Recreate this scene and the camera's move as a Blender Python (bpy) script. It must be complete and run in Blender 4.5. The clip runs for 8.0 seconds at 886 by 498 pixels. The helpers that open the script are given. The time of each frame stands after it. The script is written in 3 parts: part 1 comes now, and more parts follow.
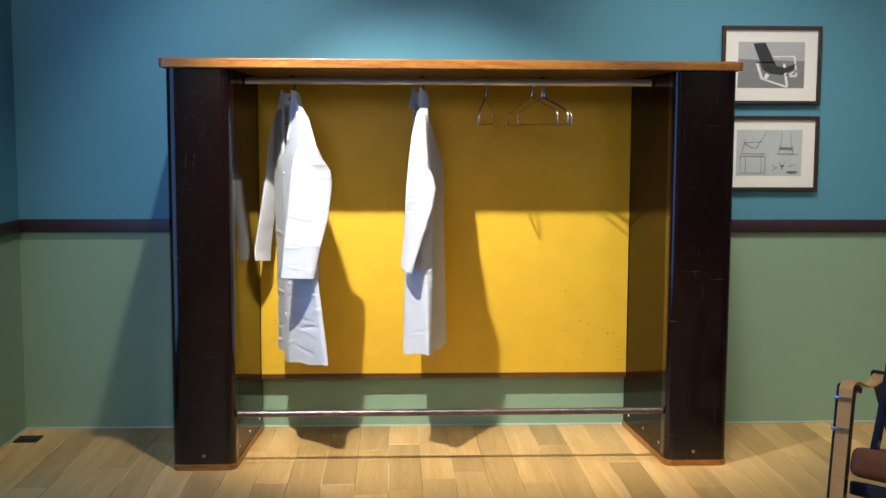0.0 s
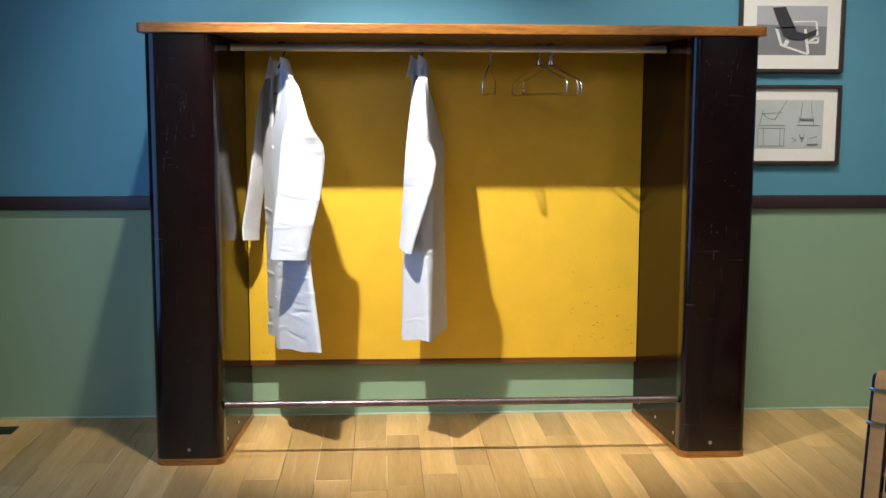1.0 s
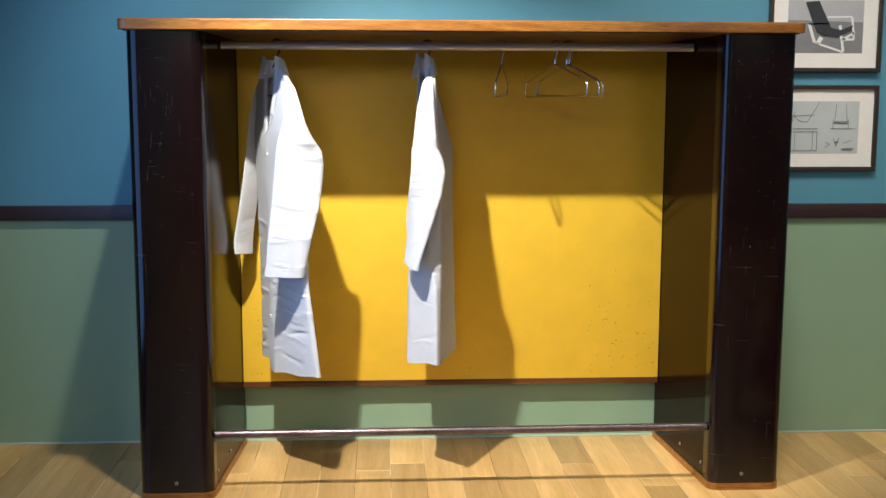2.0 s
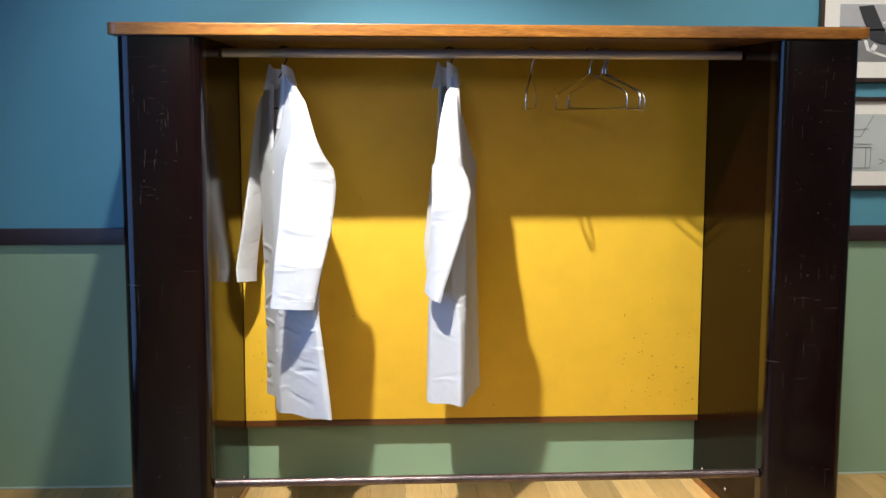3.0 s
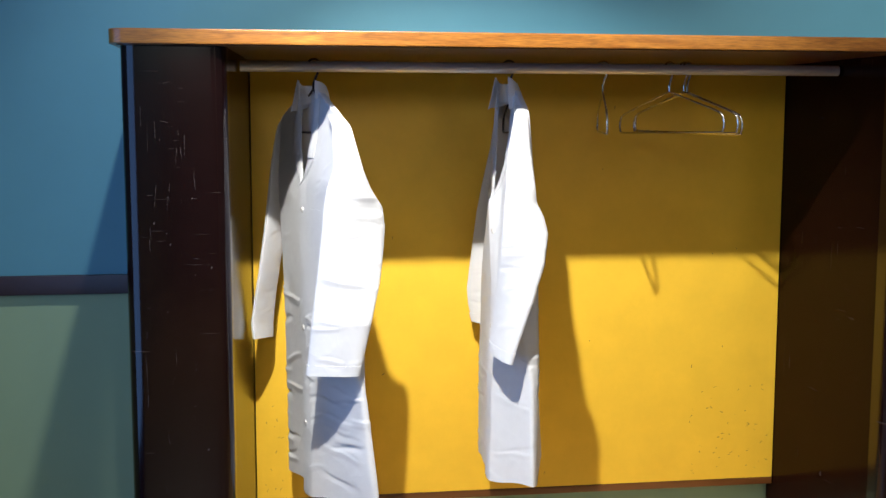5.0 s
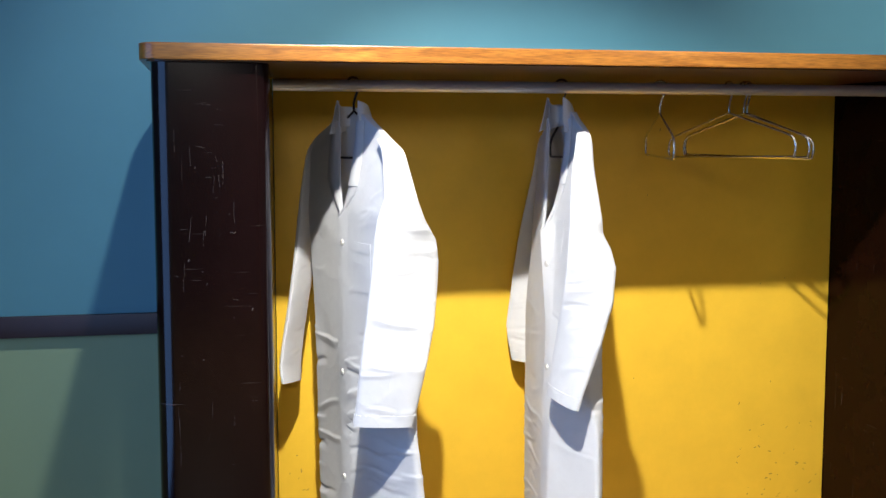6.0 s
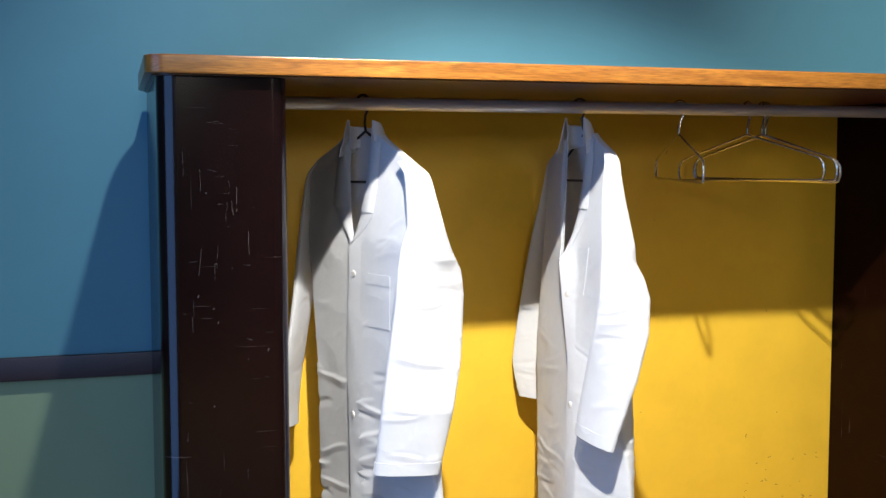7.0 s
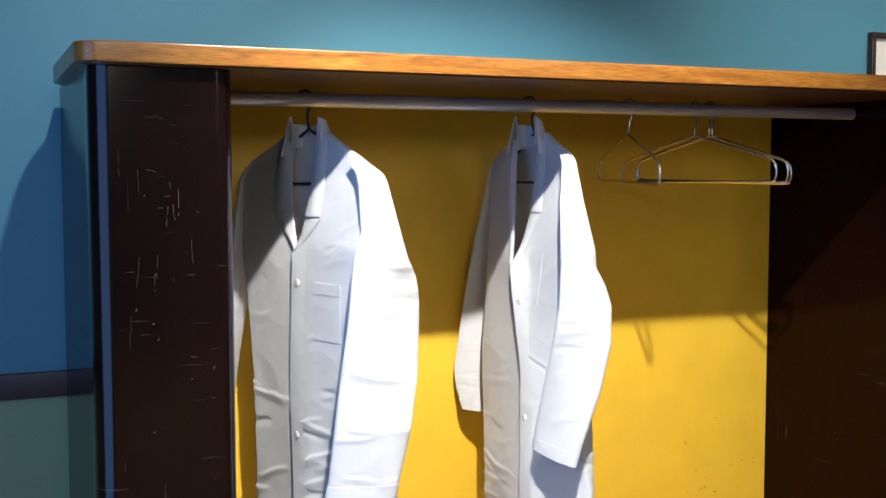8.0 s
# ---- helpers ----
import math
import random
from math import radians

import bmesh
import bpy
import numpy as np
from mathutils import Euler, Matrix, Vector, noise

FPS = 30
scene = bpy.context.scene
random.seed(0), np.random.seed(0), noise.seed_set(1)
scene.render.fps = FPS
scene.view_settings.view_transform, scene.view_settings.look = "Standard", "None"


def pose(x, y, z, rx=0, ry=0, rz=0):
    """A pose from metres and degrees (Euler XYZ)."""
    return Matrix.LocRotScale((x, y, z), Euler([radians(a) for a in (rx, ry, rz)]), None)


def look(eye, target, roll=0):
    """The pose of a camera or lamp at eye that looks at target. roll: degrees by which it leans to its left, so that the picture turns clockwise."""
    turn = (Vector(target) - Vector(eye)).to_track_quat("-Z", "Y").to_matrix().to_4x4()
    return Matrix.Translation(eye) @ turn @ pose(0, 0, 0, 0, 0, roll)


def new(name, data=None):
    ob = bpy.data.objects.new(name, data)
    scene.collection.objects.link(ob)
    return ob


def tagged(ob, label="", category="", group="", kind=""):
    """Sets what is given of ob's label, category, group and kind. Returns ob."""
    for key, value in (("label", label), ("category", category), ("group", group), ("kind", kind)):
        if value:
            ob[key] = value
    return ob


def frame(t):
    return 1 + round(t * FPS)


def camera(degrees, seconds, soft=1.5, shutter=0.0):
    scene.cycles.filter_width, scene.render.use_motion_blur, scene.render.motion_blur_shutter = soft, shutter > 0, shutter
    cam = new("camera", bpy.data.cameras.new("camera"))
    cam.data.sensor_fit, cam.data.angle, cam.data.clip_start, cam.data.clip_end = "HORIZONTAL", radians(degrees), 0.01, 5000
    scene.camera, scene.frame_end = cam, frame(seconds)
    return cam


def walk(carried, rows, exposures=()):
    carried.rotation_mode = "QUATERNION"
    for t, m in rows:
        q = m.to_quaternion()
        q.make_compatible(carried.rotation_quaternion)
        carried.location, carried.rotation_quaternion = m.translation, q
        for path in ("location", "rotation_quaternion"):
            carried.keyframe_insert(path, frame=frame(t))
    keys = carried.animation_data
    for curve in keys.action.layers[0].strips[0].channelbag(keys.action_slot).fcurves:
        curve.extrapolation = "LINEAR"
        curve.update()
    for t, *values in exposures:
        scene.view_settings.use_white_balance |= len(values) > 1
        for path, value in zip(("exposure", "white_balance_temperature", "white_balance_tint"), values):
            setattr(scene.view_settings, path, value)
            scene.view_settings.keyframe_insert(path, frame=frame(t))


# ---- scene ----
cam = camera(44.00, 8.0)
PATH = [
    (0.0, (0.1426, 0.2892, 1.3927), (0.2335, 2.2768, 1.1893), 0.22),
    (0.5, (0.1275, 0.4306, 1.3789), (0.2278, 2.4151, 1.1514), 0.17),
    (1.0, (0.1096, 0.598, 1.3915), (0.22, 2.5786, 1.1364), 0.16),
    (1.5, (0.1012, 0.766, 1.425), (0.2159, 2.7439, 1.1513), 0.16),
    (3.0, (0.0184, 1.3422, 1.4317), (0.1388, 3.3234, 1.186), 0.13),
    (3.5, (-0.0212, 1.5169, 1.4454), (0.1028, 3.498, 1.2009), 0.17),
    (4.0, (-0.0974, 1.6895, 1.4636), (0.0527, 3.6688, 1.2191), 0.14),
    (5.5, (-0.5102, 2.1133, 1.4736), (-0.1658, 4.0723, 1.2649), 0.05),
    (6.0, (-0.632, 2.2783, 1.4862), (-0.2345, 4.2289, 1.293), -0.0),
    (6.5, (-0.7412, 2.4181, 1.493), (-0.2784, 4.356, 1.3186), -0.11),
    (7.0, (-0.8642, 2.5441, 1.4848), (-0.2898, 4.4539, 1.3339), -0.04),
    (7.5, (-0.9409, 2.6483, 1.4861), (-0.2543, 4.5209, 1.3375), 0.09),
    (8.0, (-0.9793, 2.7546, 1.4735), (-0.1864, 4.5853, 1.3331), -0.05),
]
walk(cam, [(t, look(eye, target, roll)) for t, eye, target, roll in PATH])


# ---- light ----
world = bpy.data.worlds.new("world")
scene.world = world
world.use_nodes = True
world.node_tree.nodes["Background"].inputs[0].default_value = (0.25, 0.42, 1.0, 1)
world.node_tree.nodes["Background"].inputs[1].default_value = 0.02


def spot(name, eye, target, power, colour, cone, blend, radius):
    data = bpy.data.lights.new(name, "SPOT")
    data.energy, data.color, data.spot_size, data.spot_blend, data.shadow_soft_size = power, colour, radians(cone), blend, radius
    ob = new(name, data)
    ob.matrix_world = look(eye, target)
    return ob


def area(name, eye, target, power, colour, width, height):
    data = bpy.data.lights.new(name, "AREA")
    data.energy, data.color, data.shape, data.size, data.size_y = power, colour, "RECTANGLE", width, height
    ob = new(name, data)
    ob.matrix_world = look(eye, target)
    return ob


WARM = (1.0, 0.94, 0.82)
spot("key_spot", (-0.45, 3.42, 2.98), (0.42, 5.3, 0.64), 645, (1.0, 0.955, 0.865), 52, 0.75, 0.03)
spot("wall_spot_a", (-0.26, 4.12, 3.6), (-0.62, 5.45, 0.7), 222, WARM, 50, 1.0, 0.04)
spot("wall_spot_b", (1.25, 4.05, 3.5), (1.72, 5.45, 0.75), 222, WARM, 57, 1.0, 0.14)
# Spot added to brighten the wall, floor and chair at the right.
spot("right_fill_spot", (2.8, 3.6, 3.45), (2.4, 5.0, 0.9), 115, WARM, 70, 1.0, 0.14)
# Spot added from the front to lift the armchair's straps; itself unseen.
spot("chair_fill_spot", (0.7, 1.5, 3.6), (1.9, 4.0, 0.4), 130, WARM, 40, 1.0, 0.08)
# Area lamp added at the left for the blue fill; its source is unseen.
area("blue_side_fill", (-1.66, 3.70, 1.45), (0.4, 4.0, 1.3), 26, (0.20, 0.44, 1.0), 1.5, 2.3)
# Two area lamps added high up as fill for the shaded panel and coats.
area("added_high_fill", (-1.0, -1.6, 3.0), (0.3, 5.2, 1.3), 37, (0.99, 0.92, 0.86), 1.0, 0.8)
area("added_high_fill", (3.2, -1.4, 2.95), (0.3, 5.2, 1.2), 20, (1.0, 0.90, 0.78), 1.0, 0.8)
# Broad overhead area lamp, added as soft ambient fill; no such fitting is known.
area("added_overhead_fill", (1.2, 0.6, 3.85), (1.2, 0.8, 0), 28, (0.97, 0.97, 1.0), 3.0, 3.0)

# ---- materials ----


def material(name, colour, rough=0.5, metal=0.0, grain=30.0, vary=0.12, bump=0.1, stretch=(1, 1, 1), coat=0.0, spec=0.5, random=0.0, fine=None, dist=0.002):
    """A painted or natural surface: two scales of noise in the colour, fine relief."""
    m = bpy.data.materials.new(name)
    m.use_nodes = True
    nt = m.node_tree
    b = nt.nodes["Principled BSDF"]
    b.inputs["Roughness"].default_value, b.inputs["Metallic"].default_value = rough, metal
    b.inputs["Coat Weight"].default_value, b.inputs["Coat Roughness"].default_value = coat, 0.06
    b.inputs["Specular IOR Level"].default_value = spec
    tc = nt.nodes.new("ShaderNodeTexCoord")
    mp = nt.nodes.new("ShaderNodeMapping")
    mp.inputs["Scale"].default_value = stretch
    nt.links.new(tc.outputs["Object"], mp.inputs[0])
    vec = mp.outputs[0]
    if random:
        oi = nt.nodes.new("ShaderNodeObjectInfo")
        ad = nt.nodes.new("ShaderNodeVectorMath")
        ad.operation = "MULTIPLY_ADD"
        nt.links.new(oi.outputs["Random"], ad.inputs[0])
        ad.inputs[1].default_value = (17, 31, 7)
        nt.links.new(vec, ad.inputs[2])
        vec = ad.outputs[0]
    n1 = nt.nodes.new("ShaderNodeTexNoise")
    n1.inputs["Scale"].default_value, n1.inputs["Detail"].default_value, n1.inputs["Roughness"].default_value = grain, 8, 0.65
    n2 = nt.nodes.new("ShaderNodeTexNoise")
    n2.inputs["Scale"].default_value, n2.inputs["Detail"].default_value = grain * 0.09, 3
    for n in (n1, n2):
        nt.links.new(vec, n.inputs["Vector"])
    mx = nt.nodes.new("ShaderNodeMath")
    mx.operation = "ADD"
    nt.links.new(n1.outputs["Fac"], mx.inputs[0]), nt.links.new(n2.outputs["Fac"], mx.inputs[1])
    rp = nt.nodes.new("ShaderNodeMapRange")
    rp.inputs[1].default_value, rp.inputs[2].default_value = 0.65, 1.35
    rp.inputs[3].default_value, rp.inputs[4].default_value = 1 - vary, 1 + vary
    nt.links.new(mx.outputs[0], rp.inputs[0])
    last = rp.outputs[0]
    if random:
        rr = nt.nodes.new("ShaderNodeMapRange")
        rr.inputs[3].default_value, rr.inputs[4].default_value = 1 - random, 1 + random
        nt.links.new(oi.outputs["Random"], rr.inputs[0])
        mm = nt.nodes.new("ShaderNodeMath")
        mm.operation = "MULTIPLY"
        nt.links.new(last, mm.inputs[0]), nt.links.new(rr.outputs[0], mm.inputs[1])
        last = mm.outputs[0]
    vm = nt.nodes.new("ShaderNodeVectorMath")
    vm.operation = "SCALE"
    vm.inputs[0].default_value = colour
    nt.links.new(last, vm.inputs["Scale"])
    nt.links.new(vm.outputs[0], b.inputs["Base Color"])
    if bump:
        bp = nt.nodes.new("ShaderNodeBump")
        bp.inputs["Strength"].default_value, bp.inputs["Distance"].default_value = bump, dist
        src = n1
        if fine:
            src = nt.nodes.new("ShaderNodeTexNoise")
            src.inputs["Scale"].default_value, src.inputs["Detail"].default_value = fine, 4
            nt.links.new(vec, src.inputs["Vector"])
        nt.links.new(src.outputs["Fac"], bp.inputs["Height"])
        nt.links.new(bp.outputs[0], b.inputs["Normal"])
    return m


def wall_paint():
    """Two-tone wall: teal above the dado rail, sage green below it, rolled paint."""
    m = material("wall_paint", (1, 1, 1), rough=0.62, grain=6, vary=0.04, bump=0.12, fine=260, dist=0.0006)
    nt = m.node_tree
    tc = nt.nodes.new("ShaderNodeNewGeometry")
    sx = nt.nodes.new("ShaderNodeSeparateXYZ")
    nt.links.new(tc.outputs["Position"], sx.inputs[0])
    gt = nt.nodes.new("ShaderNodeMath")
    gt.operation = "GREATER_THAN"
    gt.inputs[1].default_value = 0.97
    nt.links.new(sx.outputs["Z"], gt.inputs[0])
    mix = nt.nodes.new("ShaderNodeMix")
    mix.data_type = "RGBA"
    mix.inputs["A"].default_value = (0.235, 0.365, 0.25, 1)
    mix.inputs["B"].default_value = (0.080, 0.265, 0.375, 1)
    nt.links.new(gt.outputs[0], mix.inputs["Factor"])
    for n in nt.nodes:
        if n.bl_idname == "ShaderNodeVectorMath" and n.operation == "SCALE":
            nt.links.new(mix.outputs["Result"], n.inputs[0])
    return m


def lacquer(name, spec, colour):
    """Dark maroon lacquer, glossy, with pale scratches and rubs."""
    m = material(name, colour, rough=0.15, grain=14, vary=0.3, bump=0.05, fine=40, dist=0.001, coat=0.0, spec=spec)
    nt = m.node_tree
    b = nt.nodes["Principled BSDF"]
    scale = [n for n in nt.nodes if n.bl_idname == "ShaderNodeVectorMath" and n.operation == "SCALE"][0]
    tc = [n for n in nt.nodes if n.bl_idname == "ShaderNodeTexCoord"][0]
    wears = []
    for st, sc, lo in (((7, 7, 190), 1.0, 0.70), ((150, 150, 5), 1.0, 0.70), ((55, 55, 38), 1.0, 0.735)):
        mp = nt.nodes.new("ShaderNodeMapping")
        mp.inputs["Scale"].default_value = st
        nt.links.new(tc.outputs["Object"], mp.inputs[0])
        n = nt.nodes.new("ShaderNodeTexNoise")
        n.inputs["Scale"].default_value, n.inputs["Detail"].default_value, n.inputs["Distortion"].default_value = sc, 3, 0.4
        nt.links.new(mp.outputs[0], n.inputs["Vector"])
        r = nt.nodes.new("ShaderNodeMapRange")
        r.inputs[1].default_value, r.inputs[2].default_value = lo, lo + 0.035
        nt.links.new(n.outputs["Fac"], r.inputs[0])
        wears.append(r.outputs[0])
    mx = nt.nodes.new("ShaderNodeMath")
    mx.operation = "MAXIMUM"
    nt.links.new(wears[0], mx.inputs[0]), nt.links.new(wears[1], mx.inputs[1])
    m2 = nt.nodes.new("ShaderNodeMath")
    m2.operation = "MAXIMUM"
    nt.links.new(mx.outputs[0], m2.inputs[0]), nt.links.new(wears[2], m2.inputs[1])
    mul = nt.nodes.new("ShaderNodeMath")
    mul.operation = "MULTIPLY"
    patchy = nt.nodes.new("ShaderNodeTexNoise")
    patchy.inputs["Scale"].default_value, patchy.inputs["Detail"].default_value = 6.5, 2
    nt.links.new(tc.outputs["Object"], patchy.inputs["Vector"])
    where = nt.nodes.new("ShaderNodeMapRange")
    where.inputs[1].default_value, where.inputs[2].default_value = 0.42, 0.62
    where.inputs[3].default_value, where.inputs[4].default_value = 0.0, 0.25
    nt.links.new(patchy.outputs["Fac"], where.inputs[0])
    nt.links.new(where.outputs[0], mul.inputs[1])
    nt.links.new(m2.outputs[0], mul.inputs[0])
    mix = nt.nodes.new("ShaderNodeMix")
    mix.data_type = "RGBA"
    mix.inputs["B"].default_value = (0.20, 0.16, 0.15, 1)
    nt.links.new(mul.outputs[0], mix.inputs["Factor"])
    nt.links.new(scale.outputs[0], mix.inputs["A"])
    nt.links.new(mix.outputs["Result"], b.inputs["Base Color"])
    return m


def wood(name, dark, light, axis, random=0.0, rough=0.4, coat=0.0, scale=1.0, pores=(0.88, 1.07)):
    """Wood with long grain along an axis, pores and slow tone shifts."""
    m = bpy.data.materials.new(name)
    m.use_nodes = True
    nt = m.node_tree
    b = nt.nodes["Principled BSDF"]
    b.inputs["Roughness"].default_value = rough
    b.inputs["Coat Weight"].default_value, b.inputs["Coat Roughness"].default_value = coat, 0.15
    tc = nt.nodes.new("ShaderNodeTexCoord")
    mp = nt.nodes.new("ShaderNodeMapping")
    mp.inputs["Scale"].default_value = [(0.07 if a == axis else 1.0) * scale for a in "xyz"]
    nt.links.new(tc.outputs["Object"], mp.inputs[0])
    vec = mp.outputs[0]
    oi = nt.nodes.new("ShaderNodeObjectInfo")
    ad = nt.nodes.new("ShaderNodeVectorMath")
    ad.operation = "MULTIPLY_ADD"
    nt.links.new(oi.outputs["Random"], ad.inputs[0])
    ad.inputs[1].default_value = (17, 31, 7)
    nt.links.new(vec, ad.inputs[2])
    vec = ad.outputs[0]
    big = nt.nodes.new("ShaderNodeTexNoise")
    big.inputs["Scale"].default_value, big.inputs["Detail"].default_value, big.inputs["Distortion"].default_value = 14, 5, 1.2
    fin = nt.nodes.new("ShaderNodeTexNoise")
    fin.inputs["Scale"].default_value, fin.inputs["Detail"].default_value = 160, 4
    for n in (big, fin):
        nt.links.new(vec, n.inputs["Vector"])
    ramp = nt.nodes.new("ShaderNodeValToRGB")
    ramp.color_ramp.elements[0].position, ramp.color_ramp.elements[0].color = 0.3, (*dark, 1)
    ramp.color_ramp.elements[1].position, ramp.color_ramp.elements[1].color = 0.7, (*light, 1)
    nt.links.new(big.outputs["Fac"], ramp.inputs[0])
    r = nt.nodes.new("ShaderNodeMapRange")
    r.inputs[1].default_value, r.inputs[2].default_value = 0.3, 0.7
    r.inputs[3].default_value, r.inputs[4].default_value = pores
    nt.links.new(fin.outputs["Fac"], r.inputs[0])
    rr = nt.nodes.new("ShaderNodeMapRange")
    rr.inputs[3].default_value, rr.inputs[4].default_value = 1 - random, 1 + random
    nt.links.new(oi.outputs["Random"], rr.inputs[0])
    mm = nt.nodes.new("ShaderNodeMath")
    mm.operation = "MULTIPLY"
    nt.links.new(r.outputs[0], mm.inputs[0]), nt.links.new(rr.outputs[0], mm.inputs[1])
    vm = nt.nodes.new("ShaderNodeVectorMath")
    vm.operation = "SCALE"
    nt.links.new(ramp.outputs[0], vm.inputs[0]), nt.links.new(mm.outputs[0], vm.inputs["Scale"])
    nt.links.new(vm.outputs[0], b.inputs["Base Color"])
    bp = nt.nodes.new("ShaderNodeBump")
    bp.inputs["Strength"].default_value, bp.inputs["Distance"].default_value = 0.25, 0.0008
    nt.links.new(fin.outputs["Fac"], bp.inputs["Height"])
    nt.links.new(bp.outputs[0], b.inputs["Normal"])
    return m


PAINT = wall_paint()
PLAIN = material("plain_gallery_paint", (0.27, 0.28, 0.29), rough=0.8, grain=5, vary=0.05)
RAIL = material("dado_paint", (0.030, 0.016, 0.020), rough=0.42, grain=30, vary=0.2, bump=0.1)
SEAL = material("pale_sealant", (0.45, 0.55, 0.48), rough=0.6, grain=60, vary=0.1)
BOARD = wood("oak_floor", (0.47, 0.280, 0.095), (0.62, 0.400, 0.165), "y", random=0.26, rough=0.38, scale=0.8, pores=(0.90, 1.07))
FILLER = material("pale_joint_filler", (0.66, 0.52, 0.32), rough=0.6, grain=90, vary=0.15)
GAPS = material("floor_gap", (0.10, 0.065, 0.04), rough=0.9)
OAK = wood("oiled_oak", (0.17, 0.052, 0.006), (0.40, 0.165, 0.026), "x", rough=0.34, coat=0.25, scale=2.6, pores=(0.55, 1.3))
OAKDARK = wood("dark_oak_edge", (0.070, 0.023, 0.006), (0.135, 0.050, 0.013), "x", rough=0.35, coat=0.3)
LACQUER = lacquer("maroon_lacquer", 0.5, (0.0070, 0.0024, 0.0026))
# Copy for the sides: warm bounced light put into a redder base, reflection weakened.
LACQUER_SIDE_BOUNCE = lacquer("maroon_lacquer_side_bounce", 0.30, (0.0100, 0.0028, 0.0015))
LACQUER_SIDE_BOUNCE.node_tree.nodes["Principled BSDF"].inputs["IOR"].default_value = 1.2

YELLOW = material("yellow_paint", (0.78, 0.490, 0.042), rough=0.45, grain=9, vary=0.09, bump=0.14, fine=120, dist=0.0006, spec=0.3)
SCRATCH = material("bare_scratch", (0.075, 0.06, 0.06), rough=0.7, grain=200, vary=0.4)
SCUFF = material("scuff_mark", (0.30, 0.17, 0.03), rough=0.7, grain=200, vary=0.3)
ALU = material("brushed_aluminium", (0.66, 0.65, 0.66), rough=0.34, metal=0.65, grain=90, vary=0.15, bump=0.1, stretch=(0.1, 1, 1))
IRON = material("dark_worn_steel", (0.16, 0.125, 0.13), rough=0.33, metal=0.85, grain=120, vary=0.5, bump=0.35)
WIRE = material("hanger_wire", (0.66, 0.64, 0.61), rough=0.25, metal=1.0, grain=80, vary=0.2)
WIREDARK = material("black_wire", (0.06, 0.055, 0.06), rough=0.35, metal=0.8, grain=80, vary=0.2)
SCREW = material("steel_screw", (0.35, 0.32, 0.32), rough=0.4, metal=0.9, grain=300, vary=0.2)
CLOTH = material("white_cotton", (0.79, 0.81, 0.855), rough=0.9, grain=420, vary=0.04, bump=0.3, fine=22, dist=0.002, spec=0.15)
thin = CLOTH.node_tree.nodes.new("ShaderNodeBsdfTranslucent")
thin.inputs[0].default_value = (0.80, 0.80, 0.81, 1)
net = CLOTH.node_tree
where = net.nodes.new("ShaderNodeTexCoord")
warp = net.nodes.new("ShaderNodeTexNoise")
warp.inputs["Scale"].default_value, warp.inputs["Detail"].default_value = 7, 3
push = net.nodes.new("ShaderNodeVectorMath")
push.operation = "MULTIPLY_ADD"
push.inputs[1].default_value = (0.10, 0.10, 0.16)
crumple = net.nodes.new("ShaderNodeTexVoronoi")
crumple.inputs["Scale"].default_value = 11.0
folds = net.nodes.new("ShaderNodeBump")
folds.inputs["Strength"].default_value, folds.inputs["Distance"].default_value = 0.22, 0.012
net.links.new(where.outputs["Object"], warp.inputs["Vector"])
net.links.new(warp.outputs["Color"], push.inputs[0])
net.links.new(where.outputs["Object"], push.inputs[2])
net.links.new(push.outputs[0], crumple.inputs["Vector"])
net.links.new(crumple.outputs["Distance"], folds.inputs["Height"])
weave = [n for n in net.nodes if n.type == "BUMP" and n != folds][0]
net.links.new(folds.outputs[0], weave.inputs["Normal"])
net.links.new(folds.outputs[0], thin.inputs["Normal"])
blend = CLOTH.node_tree.nodes.new("ShaderNodeMixShader")
blend.inputs[0].default_value = 0.40
CLOTH.node_tree.links.new(CLOTH.node_tree.nodes["Principled BSDF"].outputs[0], blend.inputs[1])
CLOTH.node_tree.links.new(thin.outputs[0], blend.inputs[2])
CLOTH.node_tree.links.new(blend.outputs[0], CLOTH.node_tree.nodes["Material Output"].inputs[0])
BUTTON = material("pearl_button", (0.62, 0.61, 0.60), rough=0.3, grain=100, vary=0.1)
FRAME = material("dark_walnut_frame", (0.035, 0.022, 0.018), rough=0.4, grain=60, vary=0.35, bump=0.2, stretch=(0.2, 1, 1))
MAT = material("white_mount", (0.78, 0.77, 0.75), rough=0.85, grain=300, vary=0.03)
GREY_A = material("print_light_grey", (0.40, 0.41, 0.44), rough=0.7, grain=20, vary=0.08)
GREY_B = material("print_mid_grey", (0.20, 0.205, 0.22), rough=0.7, grain=20, vary=0.12)
GREY_C = material("print_dark_grey", (0.025, 0.027, 0.034), rough=0.6, grain=30, vary=0.2)
WHITE = material("print_white", (0.72, 0.72, 0.73), rough=0.7)
PLAN = material("drawing_paper", (0.46, 0.51, 0.53), rough=0.8, grain=12, vary=0.07)
LINE = material("drawing_line", (0.20, 0.22, 0.24), rough=0.8)
PLATE = material("black_plate", (0.012, 0.012, 0.013), rough=0.5, grain=60, vary=0.2)
TAN = material("tan_leather", (0.60, 0.355, 0.14), rough=0.55, grain=40, vary=0.16, bump=0.2)
BROWN = material("brown_suede", (0.17, 0.065, 0.042), rough=0.85, grain=26, vary=0.22, bump=0.3)
BLUE = material("dark_blue_enamel", (0.008, 0.012, 0.030), rough=0.25, grain=20, vary=0.25, bump=0.08, coat=0.4)
CHROME = material("worn_chrome", (0.55, 0.55, 0.58), rough=0.22, metal=1.0, grain=60, vary=0.25)

# ---- mesh helpers ----


